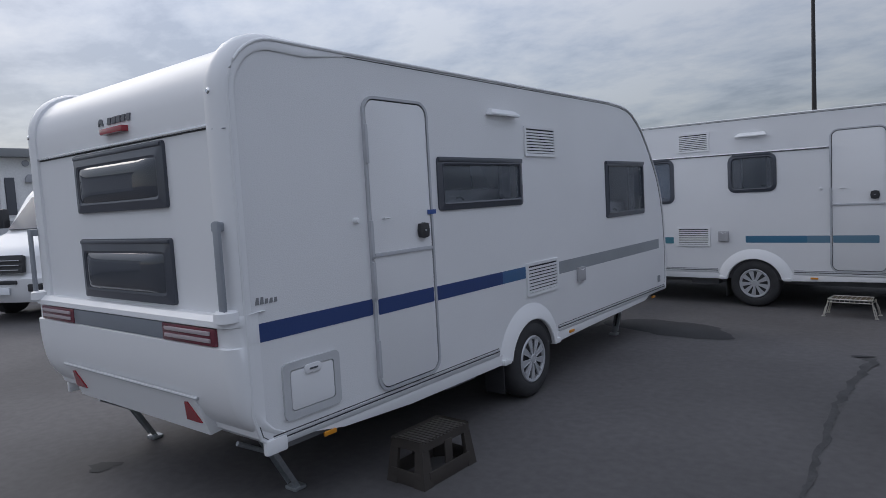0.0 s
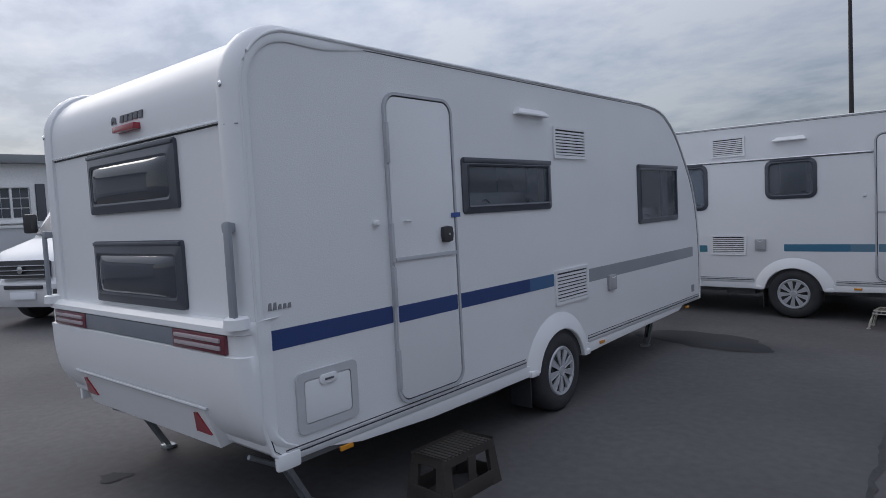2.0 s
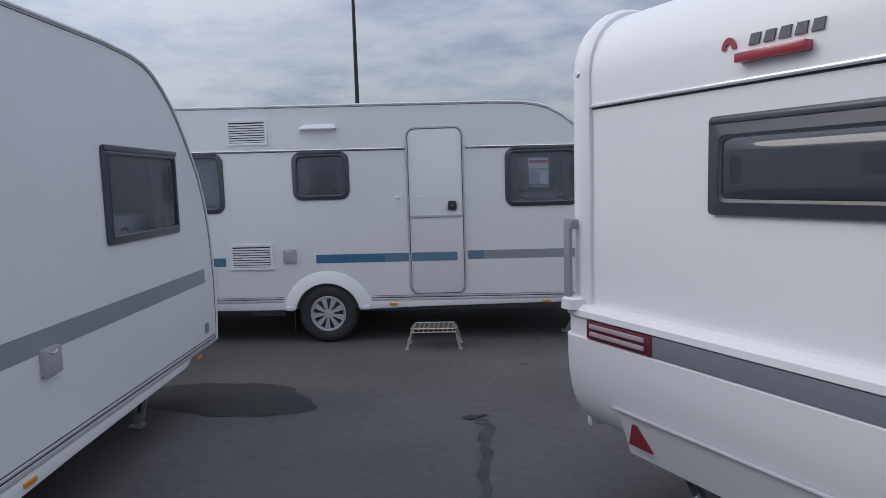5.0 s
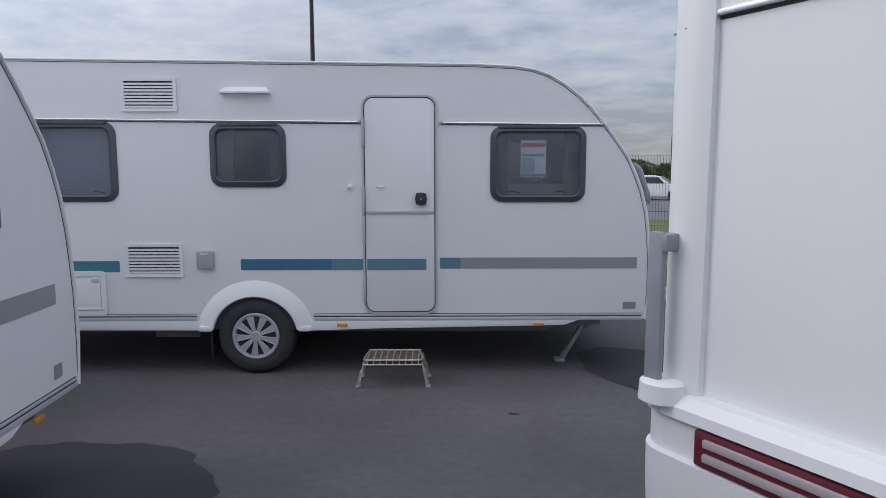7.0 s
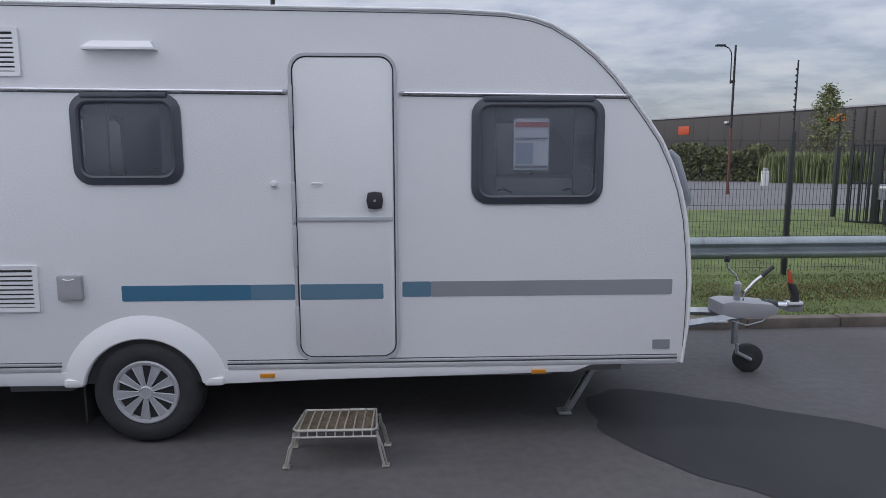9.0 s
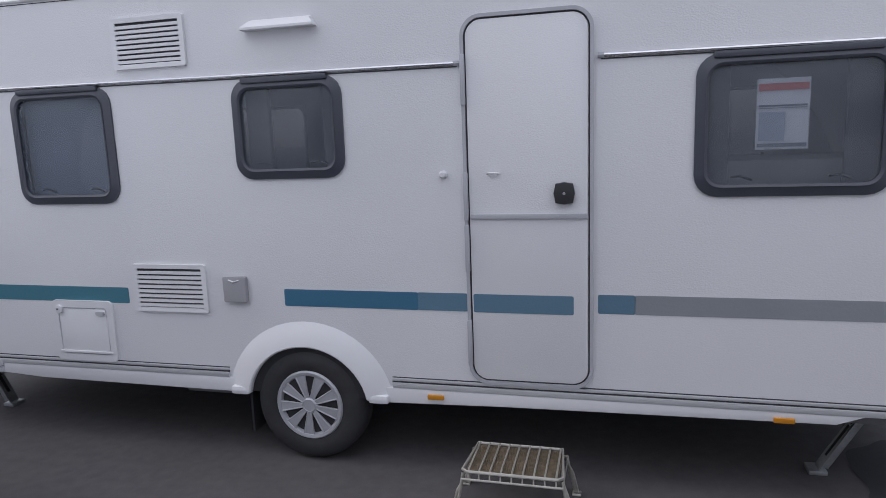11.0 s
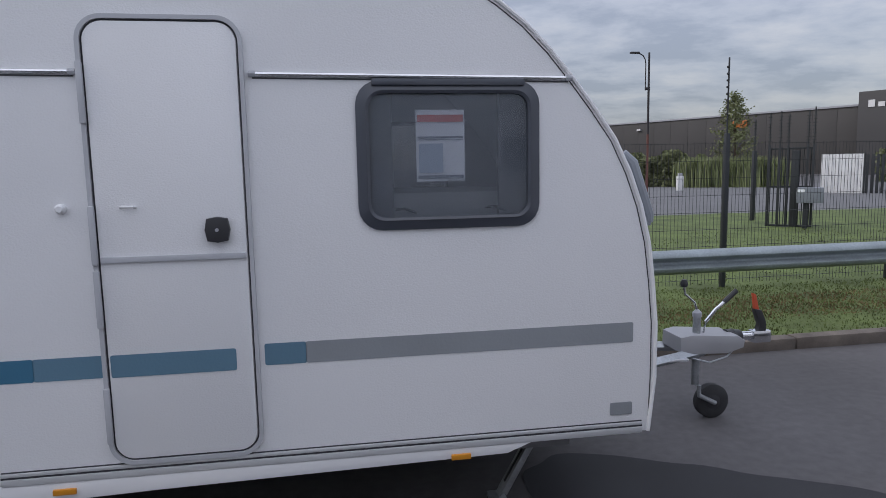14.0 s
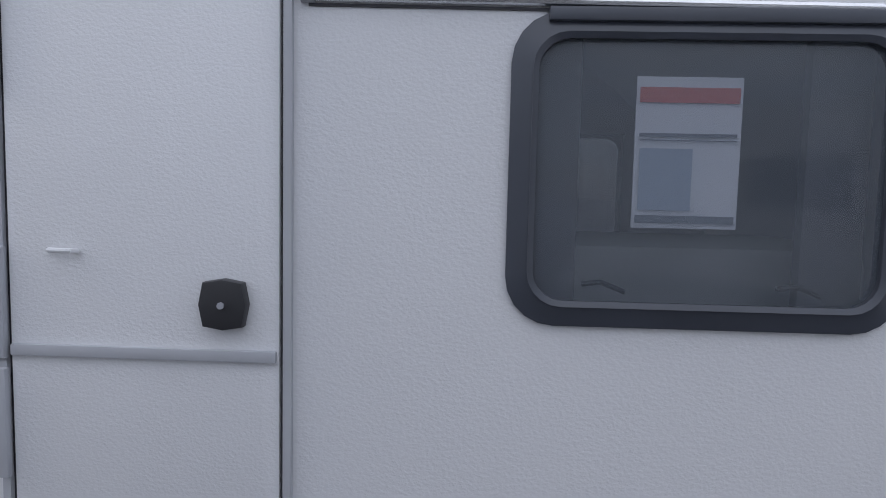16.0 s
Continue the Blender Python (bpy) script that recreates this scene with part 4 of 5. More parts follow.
CARAVAN_A = dict(L=6.23, W=2.44, floor=0.475, roof_rear=2.635, roof_front=2.655, seam=2.185, lip=1.21, rear_x=0.06, hz=0.332,
    label="white touring caravan with navy blue stripe and two rear bunk windows", windows=[(1.72, 2.855, 1.66, 2.04, "flat"), (4.52, 5.57, 1.45, 2.045, "flat")],
    door=(1.01, 1.635, 0.54, 2.405), split=1.415, knob=(1.512, 1.54), vents=[(2.92, 3.465, 2.065, 2.325), (2.86, 3.42, 0.87, 1.155)], awning_lamp=(2.37, 2.79, 2.375),
    hatch=(0.28, 0.69, 0.58, 0.90), hatch_white=False, socket=(3.795, 3.94, 0.875, 1.015),
    stripes=[(0.15, 1.008, 1.045, 1.145, M_NAVY, 0), (1.045, 1.60, 1.038, 1.138, M_NAVY, 1), (1.638, 2.5, 1.033, 1.133, M_NAVY, 0), (2.498, 2.855, 1.033, 1.133, M_BLUE, 0), (3.435, 6.02, 0.995, 1.11, M_GREY, 0)],
    hub=2.89, marks=(0.58, 3.62, 5.75), plate=(5.95, 6.03, 0.58, 0.66), name=(0.15, 1.245, 0.16), tape=True, leg=0.58,
    rear_windows=[(-0.64, 0.49, 1.78, 2.155), (-0.64, 0.49, 1.23, 1.61)], lamp_w=0.52, lamp_in=0.12, tri_y=0.72, tri_drop=0.635, brake_y=-0.12, brake_dz=0.075, coupling_up=False)
CARAVAN_C = dict(CARAVAN_A, L=6.2, W=2.24, floor=0.46, roof_rear=2.58, roof_front=2.60, seam=2.122, lip=1.132, rear_x=0.035, brake_y=0.0, brake_dz=0.077, tape=False, flare=0.03, grip=0.435,
    label="white touring caravan seen from the rear with one wide window", rear_windows=[(-0.93, 0.272, 1.61, 1.997)], lamp_w=0.43, lamp_in=0.173, tri_y=0.645, tri_drop=0.648, emblem_red=True, coupling_up=True)
CARAVAN_D = dict(CARAVAN_A, label="white touring caravan parked beyond the row, mostly hidden", tape=False)

A_YAW, C_YAW = 3.1, 31.0
caravan(pose(-2.81, 2.36, 0, 0, 0, 90 + A_YAW) @ pose(0, 1.22, 0), CARAVAN_A)
caravan(pose(-5.70, 10.24 + 1.22, 0), CARAVAN_B)
caravan(pose(0.188, 5.619, 0, 0, 0, C_YAW), CARAVAN_C)
caravan(pose(-7.05, 10.75, 0, 0, 0, 149) @ pose(0, 1.22, 0), CARAVAN_D)

# ---- wet patches and stains on the asphalt ----
M_STAIN = material("dried_dribble_stain", (0.05, 0.049, 0.05), 0.8, vary=0.25, vary_scale=6, fine=0.2, fine_scale=60)
M_WET = material("damp_asphalt", (0.026, 0.026, 0.029), 0.78, vary=0.2, vary_scale=1.5, fine=0.2, fine_scale=220, bump=0.4, bump_scale=260)


def patch(name, centre, rx, ry, turn, seed, label, wob=0.25, n=72, z=0.004):
    rnd = random.Random(seed)
    ph = [rnd.uniform(0, 6.28) for _ in range(6)]
    b = bmesh.new()
    vs = []
    for k in range(n):
        a = 2 * math.pi * k / n
        r = 1 + wob * (0.5 * math.sin(2 * a + ph[0]) + 0.35 * math.sin(3 * a + ph[1]) + 0.25 * math.sin(5 * a + ph[2]) + 0.12 * math.sin(11 * a + ph[3]) + 0.06 * math.sin(19 * a + ph[4]))
        x, y = rx * r * math.cos(a), ry * r * math.sin(a)
        c, s = math.cos(radians(turn)), math.sin(radians(turn))
        vs.append(b.verts.new((centre[0] + c * x - s * y, centre[1] + s * x + c * y, z)))
    b.faces.new(vs)
    return tagged(part(name, b, M_WET, smooth=0), label, "stain", kind="structure")


patch("wet_patch", (-3.05, 8.38), 0.76, 0.44, -12, 3, "damp dark patch on the asphalt by a caravan nose", wob=0.22)
patch("wet_patch", (1.45, 9.9), 1.35, 0.74, -38, 8, "large damp dark patch on the asphalt under a drawbar", wob=0.14, n=120)


def dribble(name, pts, widths, seed, label):
    """A crooked run of liquid dried on the ground, of uneven width."""
    rnd = random.Random(seed)
    b = bmesh.new()
    rows = []
    n = 60
    for k in range(n + 1):
        u = k / n * (len(pts) - 1)
        i = min(int(u), len(pts) - 2)
        f = u - i
        x, y = (pts[i][0] * (1 - f) + pts[i + 1][0] * f, pts[i][1] * (1 - f) + pts[i + 1][1] * f)
        w = (widths[i] * (1 - f) + widths[i + 1] * f) * rnd.uniform(0.65, 1.15)
        x += 0.010 * math.sin(k * 0.9) + rnd.uniform(-0.01, 0.01)
        rows.append((b.verts.new((x - w, y, 0.005)), b.verts.new((x + w, y, 0.005))))
    for p, q in zip(rows, rows[1:]):
        b.faces.new((p[0], p[1], q[1], q[0]))
    return tagged(part(name, b, M_STAIN, smooth=0), label, "stain", kind="structure")


dribble("tar_streak", [(-0.90, 7.86), (-0.83, 7.72), (-0.87, 7.1), (-0.86, 6.6), (-0.87, 6.2), (-0.80, 5.5), (-0.73, 4.7), (-0.70, 4.3)], [0.05, 0.055, 0.035, 0.04, 0.03, 0.03, 0.022, 0.008], 5, "long dark dribble stain on the asphalt")
patch("oil_spot", (-0.94, 7.89), 0.09, 0.035, 8, 15, "small oil spot on the asphalt", wob=0.5, z=0.009)
patch("oil_spot", (-4.65, 2.35), 0.12, 0.07, 20, 6, "small oil spot on the asphalt", wob=0.5)
patch("oil_spot", (-0.463, 9.27), 0.035, 0.02, 0, 7, "small oil spot on the asphalt", wob=0.3)
patch("oil_spot", (-3.2, 2.42), 0.48, 0.2, 40, 9, "damp spot on the asphalt", wob=0.3)

# ---- steps ----
M_BROWN = material("dark_brown_plastic", (0.045, 0.038, 0.034), 0.6, vary=0.1, vary_scale=8)
M_WIRE = material("zinc_wire", (0.55, 0.53, 0.48), 0.4, metal=0.6, vary=0.1, vary_scale=20)
M_MESHWIRE = material("rusty_expanded_mesh", (0.24, 0.19, 0.13), 0.6, metal=0.4, vary=0.3, vary_scale=25)


def plastic_stool(m):
    top = empty("step_stool", m, "dark brown plastic step stool with a slatted top", "step stool")
    hx, hy, H = 0.13, 0.235, 0.27       # half sizes of the top
    fx, fy = 0.158, 0.262
    for sx in (-1, 1):
        for sy in (-1, 1):
            b = bmesh.new()
            up = [(sx * hx, sy * hy), (sx * (hx - 0.06), sy * hy), (sx * (hx - 0.06), sy * (hy - 0.025)), (sx * (hx - 0.025), sy * (hy - 0.06)), (sx * hx, sy * (hy - 0.06))]
            dn = [(sx * fx, sy * fy), (sx * (fx - 0.085), sy * fy), (sx * (fx - 0.085), sy * (fy - 0.02)), (sx * (fx - 0.02), sy * (fy - 0.085)), (sx * fx, sy * (fy - 0.085))]
            u, d = [b.verts.new((x, y, H - 0.03)) for x, y in up], [b.verts.new((x, y, 0)) for x, y in dn]
            b.faces.new(u)
            b.faces.new(d[::-1])
            for k in range(5):
                b.faces.new((u[k], d[k], d[(k + 1) % 5], u[(k + 1) % 5]))
            part("leg", b, M_BROWN, top)
    part("rim", ring(rrect(-hx - 0.008, hx + 0.008, -hy - 0.008, hy + 0.008, 0.03), rrect(-hx + 0.02, hx - 0.02, -hy + 0.02, hy - 0.02, 0.015), 0, 0.05), M_BROWN, top).matrix_basis = Matrix.Translation((0, 0, H - 0.045)) @ Matrix.Rotation(math.pi / 2, 4, "X") @ Matrix.Diagonal((1, 1, 1, 1))
    mesh = None
    for k in range(13):
        y = -hy + 0.03 + (2 * hy - 0.06) * k / 12
        if mesh is None:
            o = part("slat", box(-hx + 0.005, hx - 0.005, -0.011, 0.011, -0.02, 0.0, 0.004), M_BROWN, top)
            mesh = o.data
        else:
            o = new("slat", mesh)
            o.parent = top
        o.matrix_basis = Matrix.Translation((0, y, H))
    for sx in (-1, 1):
        part("side_brace", box(sx * 0.148 - 0.006, sx * 0.148 + 0.006, -0.2, 0.2, 0.0, 0.095, 0.004), M_BROWN, top)
        part("side_web", box(sx * 0.14 - 0.006, sx * 0.14 + 0.006, -0.035, 0.035, 0.09, H - 0.03, 0.004), M_BROWN, top)
        part("end_brace", box(-0.12, 0.12, sx * 0.25 - 0.006, sx * 0.25 + 0.006, 0.0, 0.095, 0.004), M_BROWN, top)
    return top


plastic_stool(pose(-2.66, 3.61, 0, 0, 0, 2))


def wire_step(m):
    top = empty("wire_step", m, "bare metal folding step with a wire mesh tread", "step")
    hx, hy, H = 0.235, 0.15, 0.228
    part("tread_frame", tube([(-hx + 0.02, -hy, H), (hx - 0.02, -hy, H), (hx, -hy + 0.02, H), (hx - 0.02, hy, H), (-hx + 0.02, hy, H), (-hx, -hy + 0.02, H)], 0.008, closed=True), M_WIRE, top)
    part("lower_frame", tube([(-hx, -hy - 0.01, H - 0.035), (hx, -hy - 0.01, H - 0.035), (hx + 0.005, hy, H - 0.035), (-hx - 0.005, hy, H - 0.035)], 0.006, closed=True), M_WIRE, top)
    for k in range(9):
        x = -hx + 0.03 + (2 * hx - 0.06) * k / 8
        part("cross_wire", tube([(x, -hy - 0.008, H - 0.035), (x, -hy, H + 0.004), (x, hy, H + 0.004)], 0.005, seg=6), M_WIRE, top)
    b = bmesh.new()
    for k in range(38):
        y = -hy + 0.02 + (2 * hy - 0.04) * k / 37
        box(-hx + 0.02, hx - 0.02, y - 0.0016, y + 0.0016, H - 0.006, H - 0.002, bm=b)
    for k in range(50):
        x = -hx + 0.02 + (2 * hx - 0.04) * k / 49
        box(x - 0.0014, x + 0.0014, -hy + 0.02, hy - 0.02, H - 0.006, H - 0.002, bm=b)
    tagged(part("tread_mesh", b, M_MESHWIRE, top, "rusty brown tread mesh", smooth=0), kind="stuff")
    for sx in (-1, 1):
        for sy in (-1, 1):
            x0, y0 = sx * hx, sy * (hy - 0.02)
            part("leg", tube([(x0, y0, H - 0.02), (x0 + sx * 0.012, y0 + sy * 0.01, 0.13), (x0 + sx * 0.04, y0 + sy * 0.025, 0.012)], 0.008), M_WIRE, top)
            part("leg_stay", tube([(x0, y0 - sy * 0.02, H - 0.04), (x0 + sx * 0.03, y0 + sy * 0.002, 0.12), (x0 + sx * 0.055, y0 + sy * 0.005, 0.012)], 0.006), M_WIRE, top)
            part("foot_loop", tube([(x0 + sx * 0.03, y0 + sy * 0.02, 0.008), (x0 + sx * 0.065, y0 + sy * 0.02, 0.008), (x0 + sx * 0.065, y0 - sy * 0.01, 0.008), (x0 + sx * 0.03, y0 - sy * 0.01, 0.008)], 0.007, closed=True, seg=6), M_WIRE, top)
    return top


wire_step(pose(-1.365, 10.0, 0))

# ---- verge: kerb, grass, crash barrier ----
VERGE = pose(2.5, 12.71, 0, 0, 0, 1.0)      # x along the kerb, y away from the lot
verge_kerb = empty("kerb", VERGE, "weathered concrete kerb along the lot", "kerb", kind="structure")
km = None
for k in range(44):
    if km is None:
        o = part("kerb_stone", box(0.004, 0.996, 0, 0.15, -0.05, 0.11, 0.02), M_KERB, verge_kerb)
        km = o.data
    else:
        o = new("kerb_stone", km)
        o.parent = verge_kerb
    o.matrix_basis = Matrix.Translation((-14 + k, 0.004 * math.sin(k * 2.3), 0.003 * math.sin(k * 1.7)))
M_SOIL = material("grass_with_dry_leaves", (0.085, 0.082, 0.035), 0.95, vary=0.4, vary_scale=3, fine=0.35, fine_scale=30, bump=1.0, bump_scale=60)
b = bmesh.new()
bmesh.ops.create_grid(b, x_segments=90, y_segments=40, size=1)
for v in b.verts:
    v.co = Vector((14 + v.co.x * 40, 0.15 + 6.9 * (v.co.y + 1), 0.09))
    v.co.z += 0.03 * noise.noise(v.co * 1.5)
verge_grass = part("lawn", b, M_GRASS)
verge_grass.matrix_world = VERGE
tagged(verge_grass, "mown grass verge behind the kerb", "lawn", kind="structure")


def blades(name, count, area, hgt, mat, label, category, seed, where=None, wid=0.006):
    rnd = random.Random(seed)
    verts, faces = [], []
    for _ in range(count):
        x, y = rnd.uniform(area[0], area[1]), rnd.uniform(area[2], area[3])
        z0 = 0.09 if where is None else where
        h, a, l = hgt * rnd.uniform(0.5, 1.2), rnd.uniform(0, 6.28), rnd.uniform(0.1, 0.5) * hgt
        w = wid * rnd.uniform(0.6, 1.4)
        c, s = math.cos(a), math.sin(a)
        i = len(verts)
        verts += [(x - w * s, y + w * c, z0), (x + w * s, y - w * c, z0), (x + w * 0.6 * s + l * 0.4 * c, y - w * 0.6 * c + l * 0.4 * s, z0 + h * 0.6), (x - w * 0.6 * s + l * 0.4 * c, y + w * 0.6 * c + l * 0.4 * s, z0 + h * 0.6), (x + l * c, y + l * s, z0 + h)]
        faces += [(i, i + 1, i + 2, i + 3), (i + 3, i + 2, i + 4)]
    me = bpy.data.meshes.new(name)
    me.from_pydata(verts, [], faces)
    me.materials.append(mat)
    return tagged(new(name, me), label, category, kind="stuff")


M_BLADE = material("grass_blades", (0.088, 0.115, 0.03), 0.8, vary=0.4, vary_scale=2.0)
M_STRAW = material("dry_brown_grass", (0.155, 0.115, 0.055), 0.9, vary=0.3, vary_scale=3)
M_FOLIAGE = material("dark_hedge_leaves", (0.115, 0.13, 0.06), 0.7, vary=0.5, vary_scale=1.2)
M_REED = material("tall_reed_leaves", (0.19, 0.22, 0.10), 0.7, vary=0.4, vary_scale=1.0)
blades("grass", 26000, (-3, 9, 0.16, 2.5), 0.026, M_BLADE, "short green grass behind the kerb", "grass", 21).matrix_world = VERGE
blades("grass", 9000, (-2, 20, 2.5, 9), 0.018, M_BLADE, "mown grass beyond the fence", "grass", 22, wid=0.012).matrix_world = VERGE
blades("dry_grass", 11000, (-3, 9, 0.75, 1.9), 0.022, M_STRAW, "dry brown litter in the grass below the barrier", "dry grass", 23, wid=0.01).matrix_world = VERGE

M_BARRIER = material("galvanised_barrier", (0.29, 0.33, 0.35), 0.5, metal=0.45, vary=0.15, vary_scale=2.5, fine=0.08, fine_scale=40)
M_DPOST = material("weathered_steel_post", (0.10, 0.105, 0.10), 0.7, vary=0.3, vary_scale=6)
barrier = empty("crash_barrier", VERGE, "galvanised steel crash barrier along the verge", "crash barrier")
sec = [(0.0, 0.545), (-0.02, 0.557), (-0.075, 0.583), (-0.08, 0.617), (-0.02, 0.652), (0.0, 0.668), (0.0, 0.685), (-0.02, 0.702), (-0.08, 0.737), (-0.075, 0.771), (-0.02, 0.797), (0.0, 0.81)]
for k in range(7):
    b = bmesh.new()
    x0, x1 = -12 + 4 * k, -8 + 4 * k + 0.02
    lo = [b.verts.new((x0, 1.16 + y, z)) for y, z in sec] + [b.verts.new((x0, 1.164 + y, z)) for y, z in sec[::-1]]
    hi = [b.verts.new((x1, v.co.y, v.co.z)) for v in lo]
    n = len(lo)
    for i in range(n):
        b.faces.new((lo[i], hi[i], hi[(i + 1) % n], lo[(i + 1) % n]))
    part("beam", b, M_BARRIER, barrier, smooth=60)
    for px in (x0 + 3.6,):
        part("post", box(px - 0.04, px + 0.04, 1.19, 1.26, 0.05, 0.78, 0.006), M_DPOST, barrier)

# ---- mesh fence with posts ----
M_ANTH = material("anthracite_steel", (0.035, 0.038, 0.042), 0.5, metal=0.3, vary=0.1)
fence = empty("mesh_fence", VERGE, "anthracite welded-mesh fence behind the barrier", "fence")
FY = 2.52
for k in range(14):
    x0 = -10.77 + 2.53 * k
    part("fence_post", box(x0 - 0.028, x0 + 0.028, FY - 0.03, FY + 0.03, 0.06, 2.11, 0.006), M_ANTH, fence)
    b = bmesh.new()
    for i in range(1, 50):
        x = x0 + 2.53 * i / 50
        box(x - 0.0016, x + 0.0016, FY - 0.002, FY + 0.002, 0.14, 2.0, bm=b)
    for i in range(9):
        z = 0.2 + 1.78 * i / 8
        box(x0 + 0.03, x0 + 2.5, FY - 0.005, FY + 0.005, z - 0.0022, z + 0.0022, bm=b)
    tagged(part("mesh_panel", b, M_ANTH, fence, smooth=0), kind="stuff")
part("tall_insulator_post", tube([(1.93, FY + 0.08, 0.06), (1.93, FY + 0.08, 3.08)], 0.011, seg=8), M_ANTH, fence)
for k in range(9):
    part("insulator", lathe([(0.006, -0.014), (0.013, -0.007), (0.013, 0.007), (0.006, 0.014)], (1.912, FY + 0.08, 2.28 + 0.085 * k), seg=8, axis="z"), M_DARK, fence)

# ---- beyond the fence: road, gate, hedge, reeds, warehouse ----
SWING = -1.05      # the far side of the road lies a little to the west of the compass marks


def far(bearing, d, x0=-0.66, y0=7.73):
    """A place d metres off in a compass direction, degrees clockwise from +y."""
    return Vector((x0 + d * math.sin(radians(bearing + SWING)), y0 + d * math.cos(radians(bearing + SWING)), 0))


M_ROAD = material("worn_grey_road", (0.13, 0.13, 0.135), 0.85, vary=0.12, vary_scale=0.4, fine=0.15, fine_scale=60)
b = box(-30, 60, 13.95, 38, -0.05, 0.05)
road = part("road", b, M_ROAD, smooth=0)
road.matrix_world = VERGE
tagged(road, "pale worn service road beyond the lawn", "road", kind="structure")

M_POLE = material("dark_painted_pole", (0.025, 0.022, 0.025), 0.5, vary=0.1)
M_REDPOLE = material("rust_red_pole", (0.13, 0.05, 0.04), 0.6, vary=0.15)
pole = empty("lamp_post", Matrix.Translation((-4.67, 24.4, 0)), "tall dark lamp post with a small floodlight", "lamp post")
part("shaft", tube([(0, 0, 0), (0, 0, 4), (0, 0, 8.05)], [0.085, 0.07, 0.05], seg=14), M_POLE, pole)
part("floodlight", box(0.05, 0.24, -0.06, 0.06, 7.78, 7.90, 0.02), M_POLE, pole)
part("bracket", tube([(0, 0, 7.95), (0.1, 0, 7.92)], 0.02), M_POLE, pole)
lamp = empty("street_lamp", Matrix.Translation((13.6, 36.1, 0)), "two-tone street lamp with a curved arm", "street lamp")
part("shaft", tube([(0, 0, 0), (0, 0, 0.5), (0, 0, 3.1)], [0.085, 0.06, 0.055], seg=12), M_REDPOLE, lamp, "rust-red lower shaft")
part("upper_shaft", tube([(0, 0, 3.1), (0, 0, 6.8)], [0.055, 0.045], seg=12), M_POLE, lamp)
part("arm", tube([(-0.16, 0, 5.1), (-0.16, 0, 6.3), (-0.2, 0, 6.5), (-0.3, 0, 6.66), (-0.45, 0, 6.74), (-0.55, 0, 6.76)], 0.026), M_POLE, lamp)
part("lantern", box(-0.92, -0.5, -0.1, 0.1, 6.74, 6.82, 0.025), M_POLE, lamp)
part("arm_clamp", box(-0.18, 0.06, -0.03, 0.03, 5.12, 5.24, 0.01), M_POLE, lamp)

# gate columns with spiked tops and a letter box
g0, g1 = far(37.2, 18.3), far(40.3, 18.3)
way = math.degrees(math.atan2(g1.y - g0.y, g1.x - g0.x))
gate = empty("steel_gate", pose(g0.x, g0.y, 0, 0, 0, way), "dark steel gate with tall spiked posts", "gate")
for k, (x, w, h) in enumerate(((0.0, 0.07, 2.95), (0.24, 0.05, 2.98), (0.42, 0.05, 2.9), (0.85, 0.05, 2.98), (0.98, 0.06, 3.05))):
    part("gate_post", box(x - w / 2, x + w / 2, -w / 2, w / 2, 0.0, 2.15, 0.008), M_ANTH, gate)
    part("spike_rod", tube([(x, 0, 2.1), (x, 0, h)], 0.018, seg=6), M_ANTH, gate)
    for j in range(8):
        part("spike", tube([(x - 0.045, 0, 2.25 + 0.085 * j), (x + 0.045, 0, 2.25 + 0.085 * j)], 0.012, seg=5), M_ANTH, gate)
for k in range(12):
    part("gate_bar", tube([(0.05 + k * 0.08, 0.03, 0.1), (0.05 + k * 0.08, 0.03, 2.05)], 0.013, seg=6), M_ANTH, gate)
for z in (0.12, 1.1, 2.05):
    part("gate_rail", box(0.0, 0.98, 0.01, 0.05, z - 0.025, z + 0.025, 0.006), M_ANTH, gate)
part("lock_panel", box(0.5, 0.68, -0.02, 0.06, 0.1, 2.0, 0.01), M_ANTH, gate)
lb = far(40.0, 18.0)
box_ob = empty("letter_box", pose(lb.x, lb.y, 0, 0, 0, way), "dark grey letter box on a post with a white label", "letter box")
part("post", box(-0.09, 0.03, -0.05, 0.05, 0.0, 0.75, 0.01), M_ANTH, box_ob)
part("housing", box(-0.24, 0.34, -0.16, 0.16, 0.72, 1.09, 0.02), M_STRIP, box_ob)
part("name_label", box(-0.22, -0.06, -0.167, -0.16, 0.98, 1.05), M_PAPER, box_ob)
pp = far(36.1, 20)
inner_post = empty("fence_post", Matrix.Translation(pp), "dark steel fence post on the far lawn", "fence post")
part("post_shaft", box(-0.05, 0.05, -0.05, 0.05, 0, 2.05, 0.01), M_ANTH, inner_post)
part("spike_rod", tube([(0, 0, 2.0), (0, 0, 2.9)], 0.018, seg=6), M_ANTH, inner_post)
for j in range(9):
    part("spike", tube([(-0.045, 0, 2.15 + 0.085 * j), (0.045, 0, 2.15 + 0.085 * j)], 0.012, seg=5), M_ANTH, inner_post)
